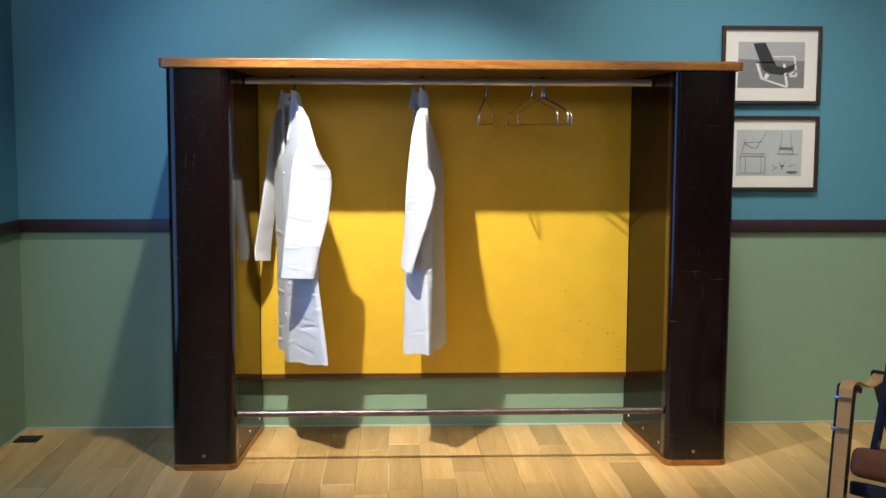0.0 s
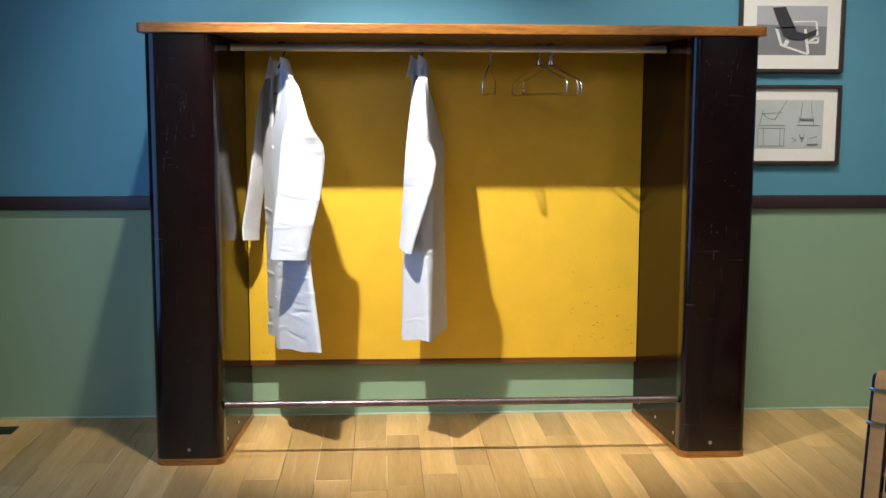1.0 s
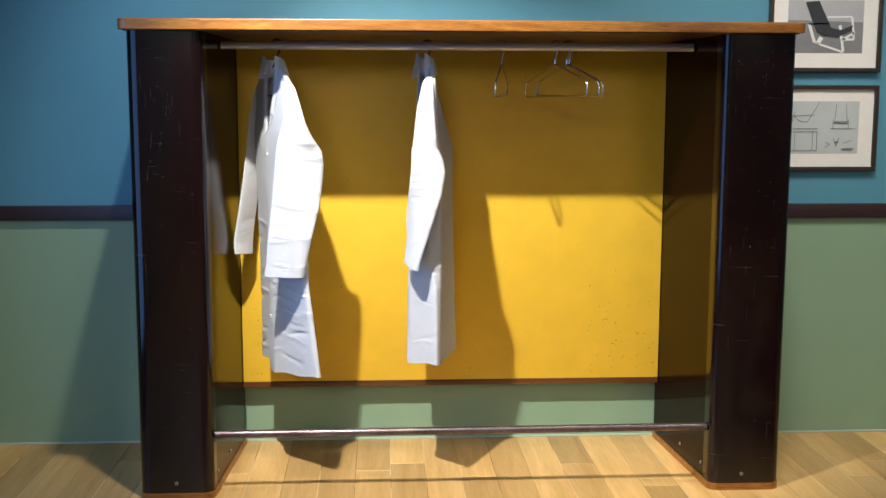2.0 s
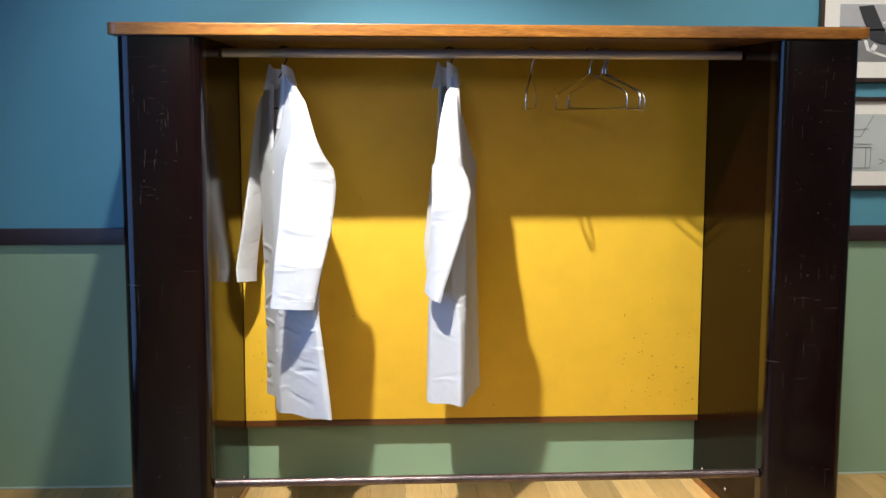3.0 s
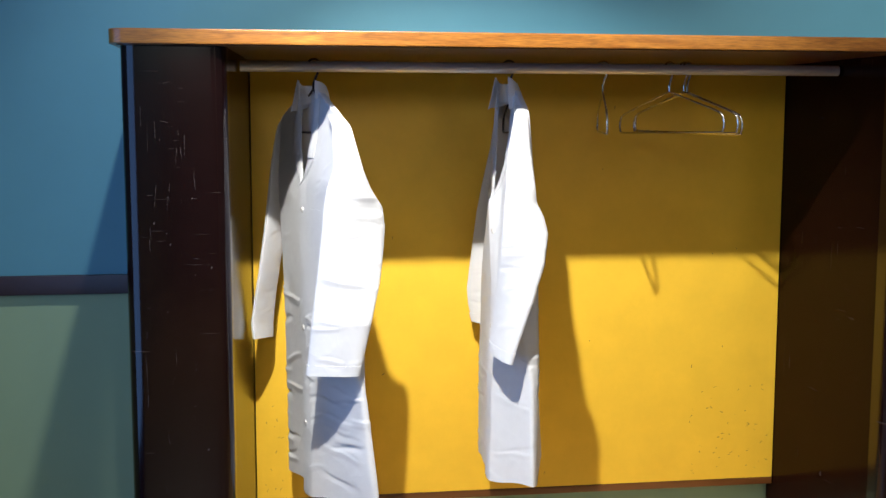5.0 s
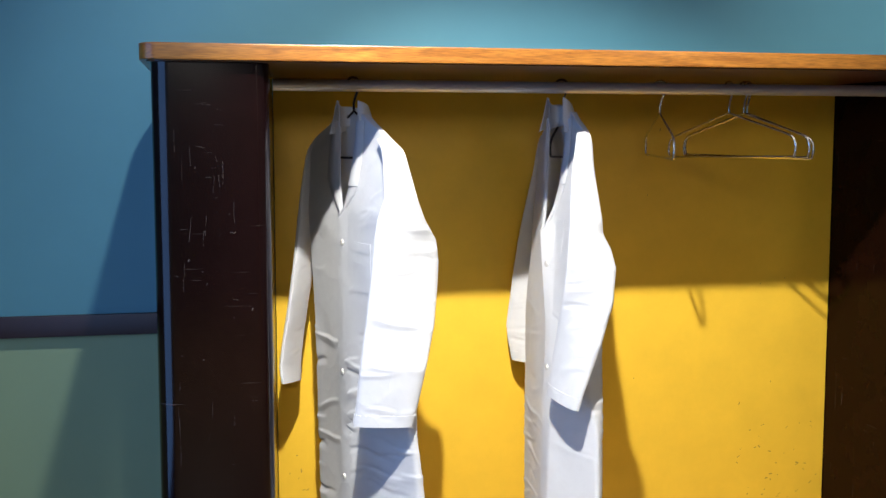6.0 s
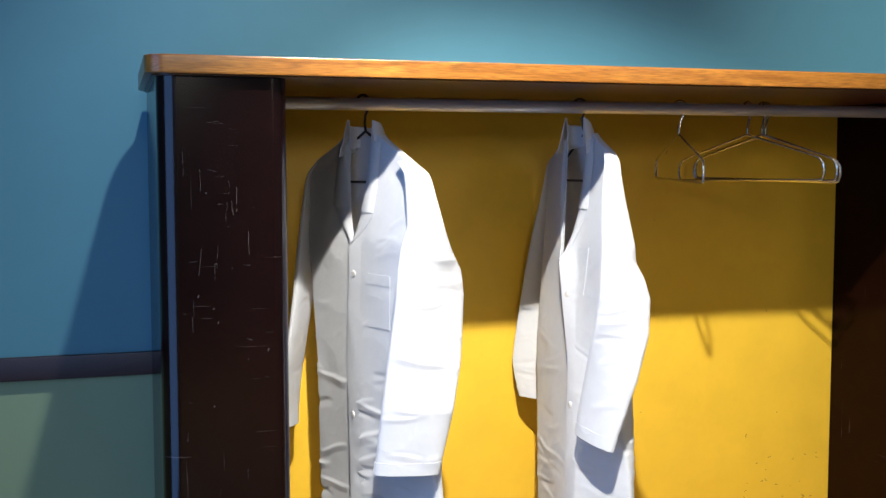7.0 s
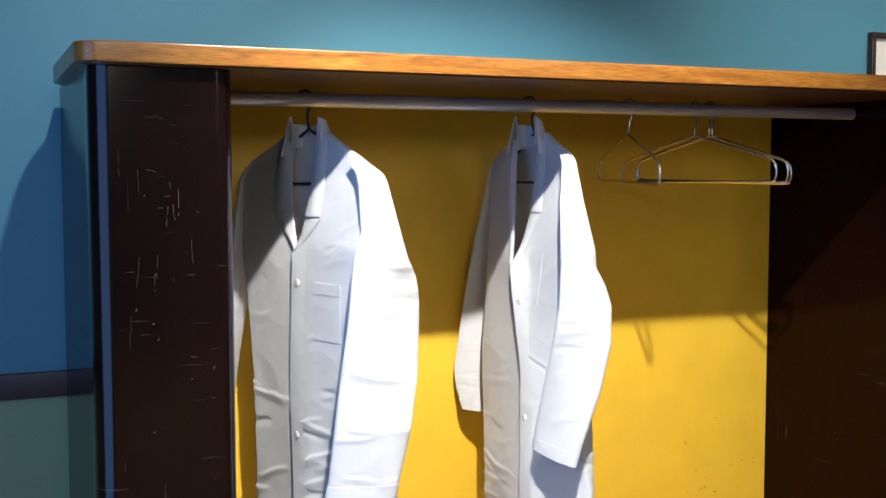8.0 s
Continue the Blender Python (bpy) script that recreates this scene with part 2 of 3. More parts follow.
def box(bm, x0, x1, y0, y1, z0, z1, bevel=0.0, seg=2):
    r = bmesh.ops.create_cube(bm, size=1)
    bmesh.ops.transform(bm, matrix=Matrix.Translation(((x0 + x1) / 2, (y0 + y1) / 2, (z0 + z1) / 2)) @ Matrix.Diagonal((x1 - x0, y1 - y0, z1 - z0, 1)), verts=r["verts"])
    if bevel:
        es = list({e for v in r["verts"] for e in v.link_edges})
        bmesh.ops.bevel(bm, geom=es, offset=bevel, segments=seg, affect="EDGES", profile=0.6)
    return bm


def fresh(*args, **kw):
    bm = bmesh.new()
    return box(bm, *args, **kw) if args else bm


def rounded(x0, x1, y0, y1, radii, n=7):
    """Outline in plan with its own radius at each corner: front left, front right, back right, back left."""
    pts = []
    for (cx, cy, sx, sy, a), r in zip(((x0, y0, 1, 1, 180), (x1, y0, -1, 1, 270), (x1, y1, -1, -1, 0), (x0, y1, 1, -1, 90)), radii):
        if r <= 0:
            pts.append((cx, cy))
            continue
        for k in range(n + 1):
            t = radians(a + 90 * k / n)
            pts.append((cx + sx * r + r * math.cos(t), cy + sy * r + r * math.sin(t)))
    return pts


def prism(bm, outline, z0, z1, bevel=0.0):
    lo = [bm.verts.new((x, y, z0)) for x, y in outline]
    hi = [bm.verts.new((x, y, z1)) for x, y in outline]
    k = len(lo)
    faces = [bm.faces.new(lo[::-1]), bm.faces.new(hi)]
    for i in range(k):
        bm.faces.new((lo[i], lo[(i + 1) % k], hi[(i + 1) % k], hi[i]))
    if bevel:
        es = list({e for f in faces for e in f.edges})
        bmesh.ops.bevel(bm, geom=es, offset=bevel, segments=3, affect="EDGES", profile=0.6)
    return bm


def tube(bm, path, radius, n=10, closed=False):
    """A round bar along a path of points."""
    path = [Vector(p) for p in path]
    rings = []
    up = Vector((0.13, 0.31, 0.94)).normalized()
    for i, p in enumerate(path):
        a = path[i - 1] if i or closed else p
        c = path[(i + 1) % len(path)] if i < len(path) - 1 or closed else p
        d = (c - a).normalized()
        s = d.cross(up)
        if s.length < 0.05:
            s = d.cross(Vector((1, 0, 0)))
        s.normalize()
        w = s.cross(d)
        rad = radius[i] if isinstance(radius, (list, tuple)) else radius
        rings.append([bm.verts.new(p + rad * (math.cos(2 * math.pi * k / n) * s + math.sin(2 * math.pi * k / n) * w)) for k in range(n)])
    m = len(rings)
    for i in range(m if closed else m - 1):
        for k in range(n):
            bm.faces.new((rings[i][k], rings[i][(k + 1) % n], rings[(i + 1) % m][(k + 1) % n], rings[(i + 1) % m][k]))
    if not closed:
        bm.faces.new(rings[0][::-1]), bm.faces.new(rings[-1])
    return bm


def smooth_path(pts, n=6):
    """Catmull-Rom through the points."""
    pts = [Vector(p) for p in pts]
    out = []
    for i in range(len(pts) - 1):
        a, b, c, d = pts[max(i - 1, 0)], pts[i], pts[i + 1], pts[min(i + 2, len(pts) - 1)]
        for k in range(n):
            t = k / n
            out.append(0.5 * ((2 * b) + (c - a) * t + (2 * a - 5 * b + 4 * c - d) * t * t + (3 * b - a - 3 * c + d) * t ** 3))
    return out + [pts[-1]]


def disc(bm, centre, axis, radius, depth, n=16):
    r = bmesh.ops.create_cone(bm, cap_ends=True, segments=n, radius1=radius, radius2=radius * 0.85, depth=depth)
    q = Vector(axis).to_track_quat("Z", "Y").to_matrix().to_4x4()
    bmesh.ops.transform(bm, matrix=Matrix.Translation(centre) @ q, verts=r["verts"])
    return bm


def flat(bm, pts, y, depth=0.0008):
    """A flat shape on an upright sheet facing the front, from (x, z) corners."""
    a = [bm.verts.new((x, y, z)) for x, z in pts]
    b = [bm.verts.new((x, y + depth, z)) for x, z in pts]
    k = len(a)
    bm.faces.new(a), bm.faces.new(b[::-1])
    for i in range(k):
        bm.faces.new((a[i], b[i], b[(i + 1) % k], a[(i + 1) % k]))
    return bm


def stroke(bm, p, q, width, y):
    d = Vector((q[0] - p[0], q[1] - p[1]))
    s = Vector((-d.y, d.x)).normalized() * width / 2
    return flat(bm, [(p[0] + s.x, p[1] + s.y), (q[0] + s.x, q[1] + s.y), (q[0] - s.x, q[1] - s.y), (p[0] - s.x, p[1] - s.y)], y)


def mesh(name, bm, mat, smooth=40):
    bmesh.ops.recalc_face_normals(bm, faces=bm.faces)
    me = bpy.data.meshes.new(name)
    bm.to_mesh(me)
    bm.free()
    me.materials.append(mat)
    if smooth:
        me.shade_smooth()
        me.set_sharp_from_angle(angle=radians(smooth))
    return me


def part(name, bm, mat, parent=None, label="", smooth=40):
    ob = new(name, mesh(name, bm, mat, smooth))
    if parent:
        ob.parent = parent
        ob.matrix_parent_inverse = parent.matrix_world.inverted()
    if label:
        ob["label"] = label
    return ob


def thing(name, place, label, category, group="", kind=""):
    ob = new(name)
    ob.location = place
    ob.empty_display_size = 0.1
    bpy.context.view_layer.update()
    return tagged(ob, label, category, group, kind)


def local(root):
    """Parts built round the thing's own origin."""
    for o in root.children:
        o.matrix_parent_inverse = Matrix()


# ---- the room ----
WALL, LEFT, CEIL = 5.49, -1.607, 3.9
RIGHT, REAR = 4.6, -3.0
tagged(part("wall_north", fresh(LEFT - 0.15, RIGHT + 0.15, WALL, WALL + 0.15, -0.1, CEIL), PAINT), "teal over sage green painted gallery wall", "wall", kind="structure")
# West wall: the gap is an unseen opening, added to seat the blue lamp.
bm = fresh()
box(bm, LEFT - 0.15, LEFT, 4.50, WALL, -0.1, CEIL)
box(bm, LEFT - 0.15, LEFT, REAR, 2.90, -0.1, CEIL)
box(bm, LEFT - 0.15, LEFT, 2.90, 4.50, 2.65, CEIL)
tagged(part("wall_west", bm, PAINT), "teal over sage green wall with an unseen opening added for a fill lamp", "wall", kind="structure")
tagged(part("wall_east", fresh(RIGHT, RIGHT + 0.15, REAR, WALL, -0.1, CEIL), PLAIN), "plain grey painted gallery wall", "wall", kind="structure")
tagged(part("wall_south", fresh(LEFT - 0.15, RIGHT + 0.15, REAR - 0.15, REAR, -0.1, CEIL), PLAIN), "plain grey painted gallery wall", "wall", kind="structure")
tagged(part("ceiling", fresh(LEFT - 0.15, RIGHT + 0.15, REAR - 0.15, WALL + 0.15, CEIL, CEIL + 0.1), PLAIN), "plain grey gallery ceiling", "ceiling", kind="structure")

# dado rail along both walls
bm = fresh(LEFT, RIGHT, WALL - 0.020, WALL, 0.943, 1.003, bevel=0.004)
tagged(part("trim", bm, RAIL), "dark maroon painted dado rail on the wall", "dado rail", kind="structure")
bm = fresh(LEFT, LEFT + 0.020, 4.50, WALL - 0.020, 0.943, 1.003, bevel=0.004)
tagged(part("trim", bm, RAIL), "dark maroon painted dado rail on the wall", "dado rail", kind="structure")
bm = fresh(LEFT + 0.006, RIGHT, WALL - 0.006, WALL, 0.0, 0.008, bevel=0.002)
tagged(part("baseboard", bm, SEAL), "thin pale bead where wall meets floor", "bead", kind="structure")
bm = fresh(LEFT, LEFT + 0.006, 4.50, WALL - 0.006, 0.0, 0.008, bevel=0.002)
tagged(part("baseboard", bm, SEAL), "thin pale bead where wall meets floor", "bead", kind="structure")

# ---- wardrobe ----
IN_L, IN_R, OUT_L, OUT_R = -0.477, 1.256, -0.778, 1.566
FRONT, BACK, PANEL = 4.80, 5.46, 5.42
UNDER, TOP = 1.668, 1.704

wardrobe = thing("wardrobe", (0.392, 5.13, 0), "open dark maroon and yellow wardrobe with oak top, scuffed", "wardrobe")


def slanted(x0, x1, x0b, x1b, y0, y1, r, n=10):
    """Upright's outline: rounded at the front, a little wider at the back."""
    pts = rounded(x0, x1, y0, y0 + 0.1, (r, r, 0, 0), n)[:-2]
    return pts + [(x1b, y1), (x0b, y1)]


def pillar(x0, x1, x0b, x1b, inner):
    """Lacquered upright: rounded front cover, side core, oak plinth, screws."""
    def at(y):
        f = (y - FRONT - 0.04) / (BACK - FRONT - 0.04)
        return x0 + (x0b - x0) * f, x1 + (x1b - x1) * f
    m0, m1 = at(FRONT + 0.075)
    core = [(m0 + 0.0016, FRONT + 0.074), (m1 - 0.0016, FRONT + 0.074), (x1b - 0.0016, BACK), (x0b + 0.0016, BACK)]
    up = part("upright", prism(fresh(), core, 0.022, UNDER), LACQUER_SIDE_BOUNCE, wardrobe, "glossy maroon lacquered upright", smooth=30)
    part("front_cover", prism(fresh(), slanted(x0, x1, m0, m1, FRONT, FRONT + 0.075, 0.040), 0.022, UNDER), LACQUER, up, "scratched glossy maroon cover", smooth=30)
    part("plinth", prism(fresh(), slanted(x0 - 0.003, x1 + 0.003, x0b - 0.003, x1b + 0.003, FRONT - 0.003, BACK, 0.042), 0.0, 0.026, 0.003), OAK, up, "oak plinth strip", smooth=30)
    part("screw", disc(fresh(), (x0 + 0.13 if inner > 0 else x0 + 0.12, FRONT - 0.001, 0.062), (0, -1, 0), 0.008, 0.005), SCREW, up)
    for y in (4.90, 5.13, 5.36):
        part("screw", disc(fresh(), (at(y)[1 if inner > 0 else 0], y, 0.075), (inner, 0.07, 0), 0.007, 0.005), SCREW, up)
    return up


pillar(OUT_L, -0.516, OUT_L, IN_L, 1)
pillar(1.300, OUT_R, IN_R, OUT_R, -1)
top = part("top", prism(fresh(), rounded(-0.800, 1.586, 4.770, 5.412, (0.036, 0.036, 0.10, 0.10), 8), UNDER, TOP, 0.004), OAK, wardrobe, "oiled oak top board", smooth=30)
# thin separate sheet below the top board, darker brown than the board
part("underside", prism(fresh(), rounded(-0.786, 1.572, 4.784, 5.410, (0.04, 0.04, 0.09, 0.09), 8), UNDER - 0.003, UNDER + 0.002), OAKDARK, top, "thin dark brown underside sheet", smooth=30)
for x in (-0.66, 1.44):
    part("screw", disc(fresh(), (x, 4.86, TOP + 0.002), (0, 0, 1), 0.009, 0.006), SCREW, top)
panel = part("back_panel", fresh(IN_L - 0.002, IN_R + 0.002, PANEL, PANEL + 0.018, 0.274, UNDER + 0.03, bevel=0.001), YELLOW, wardrobe, "yellow painted back panel, scuffed near its lower edge")
part("edge_strip", fresh(IN_L - 0.002, IN_R + 0.002, PANEL - 0.002, PANEL + 0.020, 0.250, 0.2735, bevel=0.002), OAKDARK, wardrobe, "brown oak edge strip")
rng = random.Random(5)
bm = fresh()
for k in range(70):
    side = rng.random()
    x = IN_R - 0.02 - 0.30 * rng.random() ** 1.3 if side < 0.6 else (IN_L + 0.02 + 0.06 * rng.random() if side < 0.8 else rng.uniform(IN_L + 0.1, IN_R - 0.1))
    z = 0.30 + 0.30 * rng.random() ** 1.2 if side < 0.8 else rng.uniform(0.3, 1.55)
    w, a = rng.uniform(0.002, 0.011), rng.uniform(-0.9, 0.9) + (1.3 if side > 0.6 else 0)
    stroke(bm, (x, z), (x + w * math.cos(a), z + w * math.sin(a)), rng.uniform(0.0010, 0.0028), PANEL - 0.0007)
tagged(part("scuffs", bm, SCUFF, panel, "dark scuff marks", smooth=0), kind="stuff")



def scratches(cover, x0, x1, seed, count):
    """Pale scratches and chips in the lacquer of a front cover."""
    rg = random.Random(seed)
    sc = fresh()
    for k in range(count):
        lie = rg.random()
        x, z = rg.uniform(x0, x1), 0.10 + 1.52 * rg.random() ** 0.55
        if lie < 0.42:
            n, dx, dz = 5, rg.uniform(0.004, 0.030), rg.uniform(-0.0015, 0.0015)
        elif lie < 0.80:
            n, dx, dz = 6, rg.uniform(-0.003, 0.003), rg.uniform(0.010, 0.060)
        else:
            n, dx, dz = 1, rg.uniform(0.001, 0.003), rg.uniform(0.002, 0.006)
        wide = rg.uniform(0.0003, 0.0007) if n > 1 else rg.uniform(0.0010, 0.0026)
        p = Vector((x, z))
        for i in range(n):
            q = p + Vector((dx, dz)) / n + Vector((rg.gauss(0, 0.0006), rg.gauss(0, 0.0006)))
            if rg.random() < 0.85 and x0 < q.x < x1 and q.y < UNDER - 0.01:
                stroke(sc, p, q, wide, FRONT - 0.0006)
            p = q
    tagged(part("scratches", sc, SCRATCH, cover, "pale scratches and chips", smooth=0), kind="stuff")


for up, x0, x1, seed, count in zip([o for o in wardrobe.children if o.name.startswith("upright")], (-0.735, 1.345), (-0.555, 1.525), (21, 34), (55, 55)):
    scratches(up, x0, x1, seed, count)
rod = part("hanging_rod", tube(fresh(), [(IN_L - 0.018, 5.11, 1.632), (IN_R + 0.020, 5.11, 1.632)], 0.0155, 20), ALU, wardrobe, "dull aluminium hanging rod")
part("foot_rail", tube(fresh(), [(-0.512, 4.85, 0.227), (0.39, 4.85, 0.2285), (1.297, 4.85, 0.230)], 0.0145, 16), IRON, wardrobe, "worn dark steel foot rail")

# ---- wire hangers ----


def hanger_parts(root, mat, half=0.215, r=0.0032, k=1.0, lean=(0.0, 0.0)):
    """A wire hanger hung from its own origin at the rod's middle; arms along local x."""
    R = 0.0185
    hook = [(0, R * math.cos(radians(a)), R * math.sin(radians(a))) for a in range(205, -40, -15)]
    hook += [(0, 0.006, -0.030), (lean[0] * 0.6, lean[1] * 0.6, -0.05), (*lean, -0.066)]
    part("hook", tube(fresh(), hook, r, 8), mat, root)
    sh = -0.068
    pts = [(0, 0, sh), (half * 0.45, 0, sh - 0.030 * k), (half * 0.86, 0, sh - 0.058 * k), (half * 0.97, 0, sh - 0.072 * k), (half, 0, sh - 0.095), (half * 0.985, 0, sh - 0.112), (half * 0.93, 0, sh - 0.119), (half * 0.5, 0, sh - 0.119), (0, 0, sh - 0.119)]
    loop = smooth_path(pts, 4) + smooth_path([(-x, y, z) for x, y, z in pts[::-1]], 4)[1:-1]
    loop = [p + Vector((*lean, 0)) for p in loop]
    part("arm_loop", tube(fresh(), loop, r, 8, closed=True), mat, root)


def hanger(x, toward, mat, half, label, twist=0.0, k=1.0, lean=(0.0, 0.0)):
    ob = thing("wire_hanger", (x, 5.11, 1.6345), label, "hanger", "hangers on the rod")
    hanger_parts(ob, mat, half, k=k, lean=lean)
    local(ob)
    ob.rotation_euler = (0, twist, math.atan2(toward[1], toward[0]))
    return ob


hanger(0.548, (-0.22, -1.0), WIRE, 0.215, "bare steel wire hanger on the aluminium rod", 0.02)
hanger(0.750, (0.38, -1.0), WIRE, 0.232, "bare steel wire hanger on the aluminium rod", -0.01)
hanger(0.795, (0.40, -1.0), WIRE, 0.224, "bare steel wire hanger touching another one", 0.0)
hanger(0.806, (0.44, -1.0), WIRE, 0.222, "bare steel wire hanger touching another one", 0.02)

# ---- white coats ----


def cloth(name, rows, parent, label="", thick=0.0022, close=False):
    """A sheet of cloth from rows of points, with thickness."""
    bm = fresh()
    grid = [[bm.verts.new(p) for p in row] for row in rows]
    for a, b in zip(grid, grid[1:]):
        k = len(a)
        for i in range(k if close else k - 1):
            bm.faces.new((a[i], a[(i + 1) % k], b[(i + 1) % k], b[i]))
    ob = part(name, bm, CLOTH, parent, label, smooth=55)
    s = ob.modifiers.new("thickness", "SOLIDIFY")
    s.thickness, s.offset = thick, -1
    e = ob.modifiers.new("crisp_edges", "EDGE_SPLIT")
    e.split_angle = radians(50)
    return ob


def at_height(stations, z):
    """Points of a set of stations (height, point, point, ...) at a height, straight between stations."""
    if z >= stations[0][0]:
        return [Vector(p) for p in stations[0][1:]]
    for (za, *pa), (zb, *pb) in zip(stations, stations[1:]):
        if zb <= z <= za:
            t = (za - z) / (za - zb)
            return [Vector(p).lerp(Vector(q), t) for p, q in zip(pa, pb)]
    return [Vector(p) for p in stations[-1][1:]]


def eased(stations, z, reach=0.012):
    """The same, softened a little along the height."""
    rows = [at_height(stations, z + d) for d in (-reach, 0, reach)]
    return [(p + 2 * q + r) / 4 for p, q, r in zip(*rows)]


def pressed(rng, count, s_range, z_range, tilt, length, depth):
    """Pressed creases: place along the girth, height, tilt, half length, half width, depth."""
    return [(rng.uniform(*s_range), rng.uniform(*z_range), rng.uniform(-tilt, tilt), rng.uniform(*length), rng.uniform(0.0045, 0.009), rng.choice((-1, 1, 1)) * rng.uniform(*depth)) for _ in range(count)]


def relief(s, z, creases, seed):
    """How far cloth stands out: slow waves, long hanging folds and sharp pressed creases."""
    o = 0.0042 * noise.noise(Vector((s * 5.5 + seed, z * 2.2, seed))) + 0.0016 * noise.noise(Vector((s * 14, z * 9, seed + 4)))
    wob = 0.014 * noise.noise(Vector((s * 13, z * 13, seed + 9)))
    for s0, z0, tilt, half, width, depth in creases:
        along_it = (s - s0) + tilt * (z - z0)
        if abs(along_it) > half:
            continue
        off = (z - z0) - tilt * (s - s0) + wob
        if abs(off) < 2.4 * width:
            end = 1 - (along_it / half) ** 2
            o += depth * end * ((1 - off / width) if 0 <= off < width else (1 + off / (2.4 * width)) if off < 0 else 0)
    return o


def girth(points, counts):
    """Round off a closed or open line of corners into evenly counted points."""
    out = []
    for p, q, n in zip(points, points[1:], counts):
        out += [p.lerp(q, k / n) for k in range(n)]
    out.append(points[-1])
    for _ in range(9):
        out = [out[0]] + [(p + 2 * q + r) / 4 for p, q, r in zip(out, out[1:], out[2:])] + [out[-1]]
    return out


def coat(place, toward, body, neck, hem, sleeves, seed, lapels, pocket, buttons, collar, wear, label):
    """Cotton work coat on a hanger. Local x runs along the shoulders towards the room, local -y is its front.
    body: stations of (along, forward) corners: band edge, band fold, near front, near back, far back, far front, far edge."""
    root = thing("white_coat", place, label, "coat", "white coats on the rod")
    rng = random.Random(seed)
    top_z, v_z, left_top, right_top = neck
    counts = (16, 44, 8, 70, 10, 46)
    lines = (pressed(rng, 34, (0.0, 0.28), (0.45, 1.05), 0.30, (0.04, 0.12), (0.0018, 0.0042))
             + pressed(rng, 44, (0.50, 0.86), (0.45, 1.06), 0.30, (0.04, 0.14), (0.0020, 0.0052))
             + pressed(rng, 26, (0.0, 0.86), (1.0, 1.40), 0.8, (0.02, 0.07), (0.0008, 0.0020)))
    lines = [(*c[:5], c[5] * wear) for c in lines]
    low = min(hem)
    M = 300
    rows = []
    for j in range(M + 1):
        z = low + (top_z - low) * j / M
        corners = eased(body, z)
        if z > v_z:
            f = (z - v_z) / (top_z - v_z)
            corners[0] = corners[0].lerp(Vector(right_top), min(1.0, f ** 0.62))
            corners[1] = corners[1].lerp(corners[0].lerp(corners[2], 0.3), min(1.0, 1.6 * f))
            corners[6] = corners[6].lerp(Vector(left_top), min(1.0, f ** 0.62))
        ring = girth(corners, counts)
        row, dist = [], 0.0
        n = len(ring)
        for i, p in enumerate(ring):
            a, c = ring[max(i - 1, 0)], ring[min(i + 1, n - 1)]
            if i:
                dist += (p - ring[i - 1]).length
            d = (c - a)
            d = d.normalized() if d.length > 1e-6 else Vector((1, 0))
            out = Vector((d.y, -d.x)) * -1
            edge = min(1.0, (top_z - z) / 0.08) * min(1.0, 0.35 + i / 16, 0.35 + (n - 1 - i) / 16)
            o = relief(dist, z, lines, seed) * edge
            # the hem: its own height at the near and far side, a little wavy
            k = i / (n - 1)
            side = hem[0] + (hem[1] - hem[0]) * min(1.0, k / 0.3) if k < 0.3 else hem[1] + (hem[2] - hem[1]) * (k - 0.3) / 0.7
            lift = (side - low + 0.003 * math.sin(40 * dist + seed)) * max(0.0, 1 - (z - low) / 0.35)
            q = p + out * o
            row.append((q.x, -q.y, z + lift))
        rows.append(row)
    cloth("body", rows, root, "creased white cotton body, open at the neck")

    def on_front(u, z, near):
        """The forward place of the front at a place along the shoulders."""
        r = rows[max(0, min(M, round((z - low) / (top_z - low) * M)))]
        half = r[:60] if near else r[::-1][:46]
        best = min(range(len(half) - 1), key=lambda i: abs((half[i][0] + half[i + 1][0]) / 2 - u))
        return half[best][1]

    def sheet(name, left, right, z0, z1, near, lift, text, parent=root, curl=0.0, n=18, m=8, thick=0.0011):
        """A piece of cloth laid on the front between two lines that run with the height."""
        grid = []
        for j in range(n + 1):
            z = z0 + (z1 - z0) * j / n
            a, b = left(j / n), right(j / n)
            grid.append([(a + (b - a) * i / m, on_front(a + (b - a) * i / m, z, near) - lift - curl * math.sin(math.pi * i / m), z) for i in range(m + 1)])
        return cloth(name, grid, parent, text, thick)

    # front band, folded, laid over the other half
    def edge(z, k=0):
        return rows[max(0, min(M, round((z - low) / (top_z - low) * M)))][k]

    grid = []
    for j in range(60):
        z = low + 0.006 + (v_z + 0.01 - low) * j / 59
        line = [Vector(edge(z, i)) for i in range(0, 17)]
        grid.append([p + Vector((0, -0.0022 * (1 - (k / 16) ** 2) + 0.0010 * (k / 16) ** 3, 0)) for k, p in enumerate(line)])
    band = cloth("front_band", grid, root, "folded front band with stitched edge", 0.0007)
    for zb in buttons:
        p, q = Vector(edge(zb, 5)), Vector(edge(zb, 7))
        t = (q - p).normalized()
        n = Vector((t.y, -t.x, 0))
        n = n if n.y < 0 else -n
        c = (p + q) / 2 + n * 0.0026
        bt = disc(fresh(), c, n, 0.0085, 0.0026, 20)
        disc(bt, c + n * 0.0013, n, 0.0050, 0.0016, 14)
        part("button", bt, BUTTON, band, "small white button")
    # chest pocket with its turned band
    u0, u1, z0, z1 = pocket
    pk = sheet("pocket", lambda f: u0, lambda f: u1 + 0.006 * f, z0, z1, True, 0.0011, "patch pocket on the chest", thick=0.0007)
    sheet("pocket_band", lambda f: u0 - 0.001, lambda f: u1 + 0.007, z1 - 0.024, z1 + 0.001, True, 0.0020, "", pk, n=5, thick=0.0007)
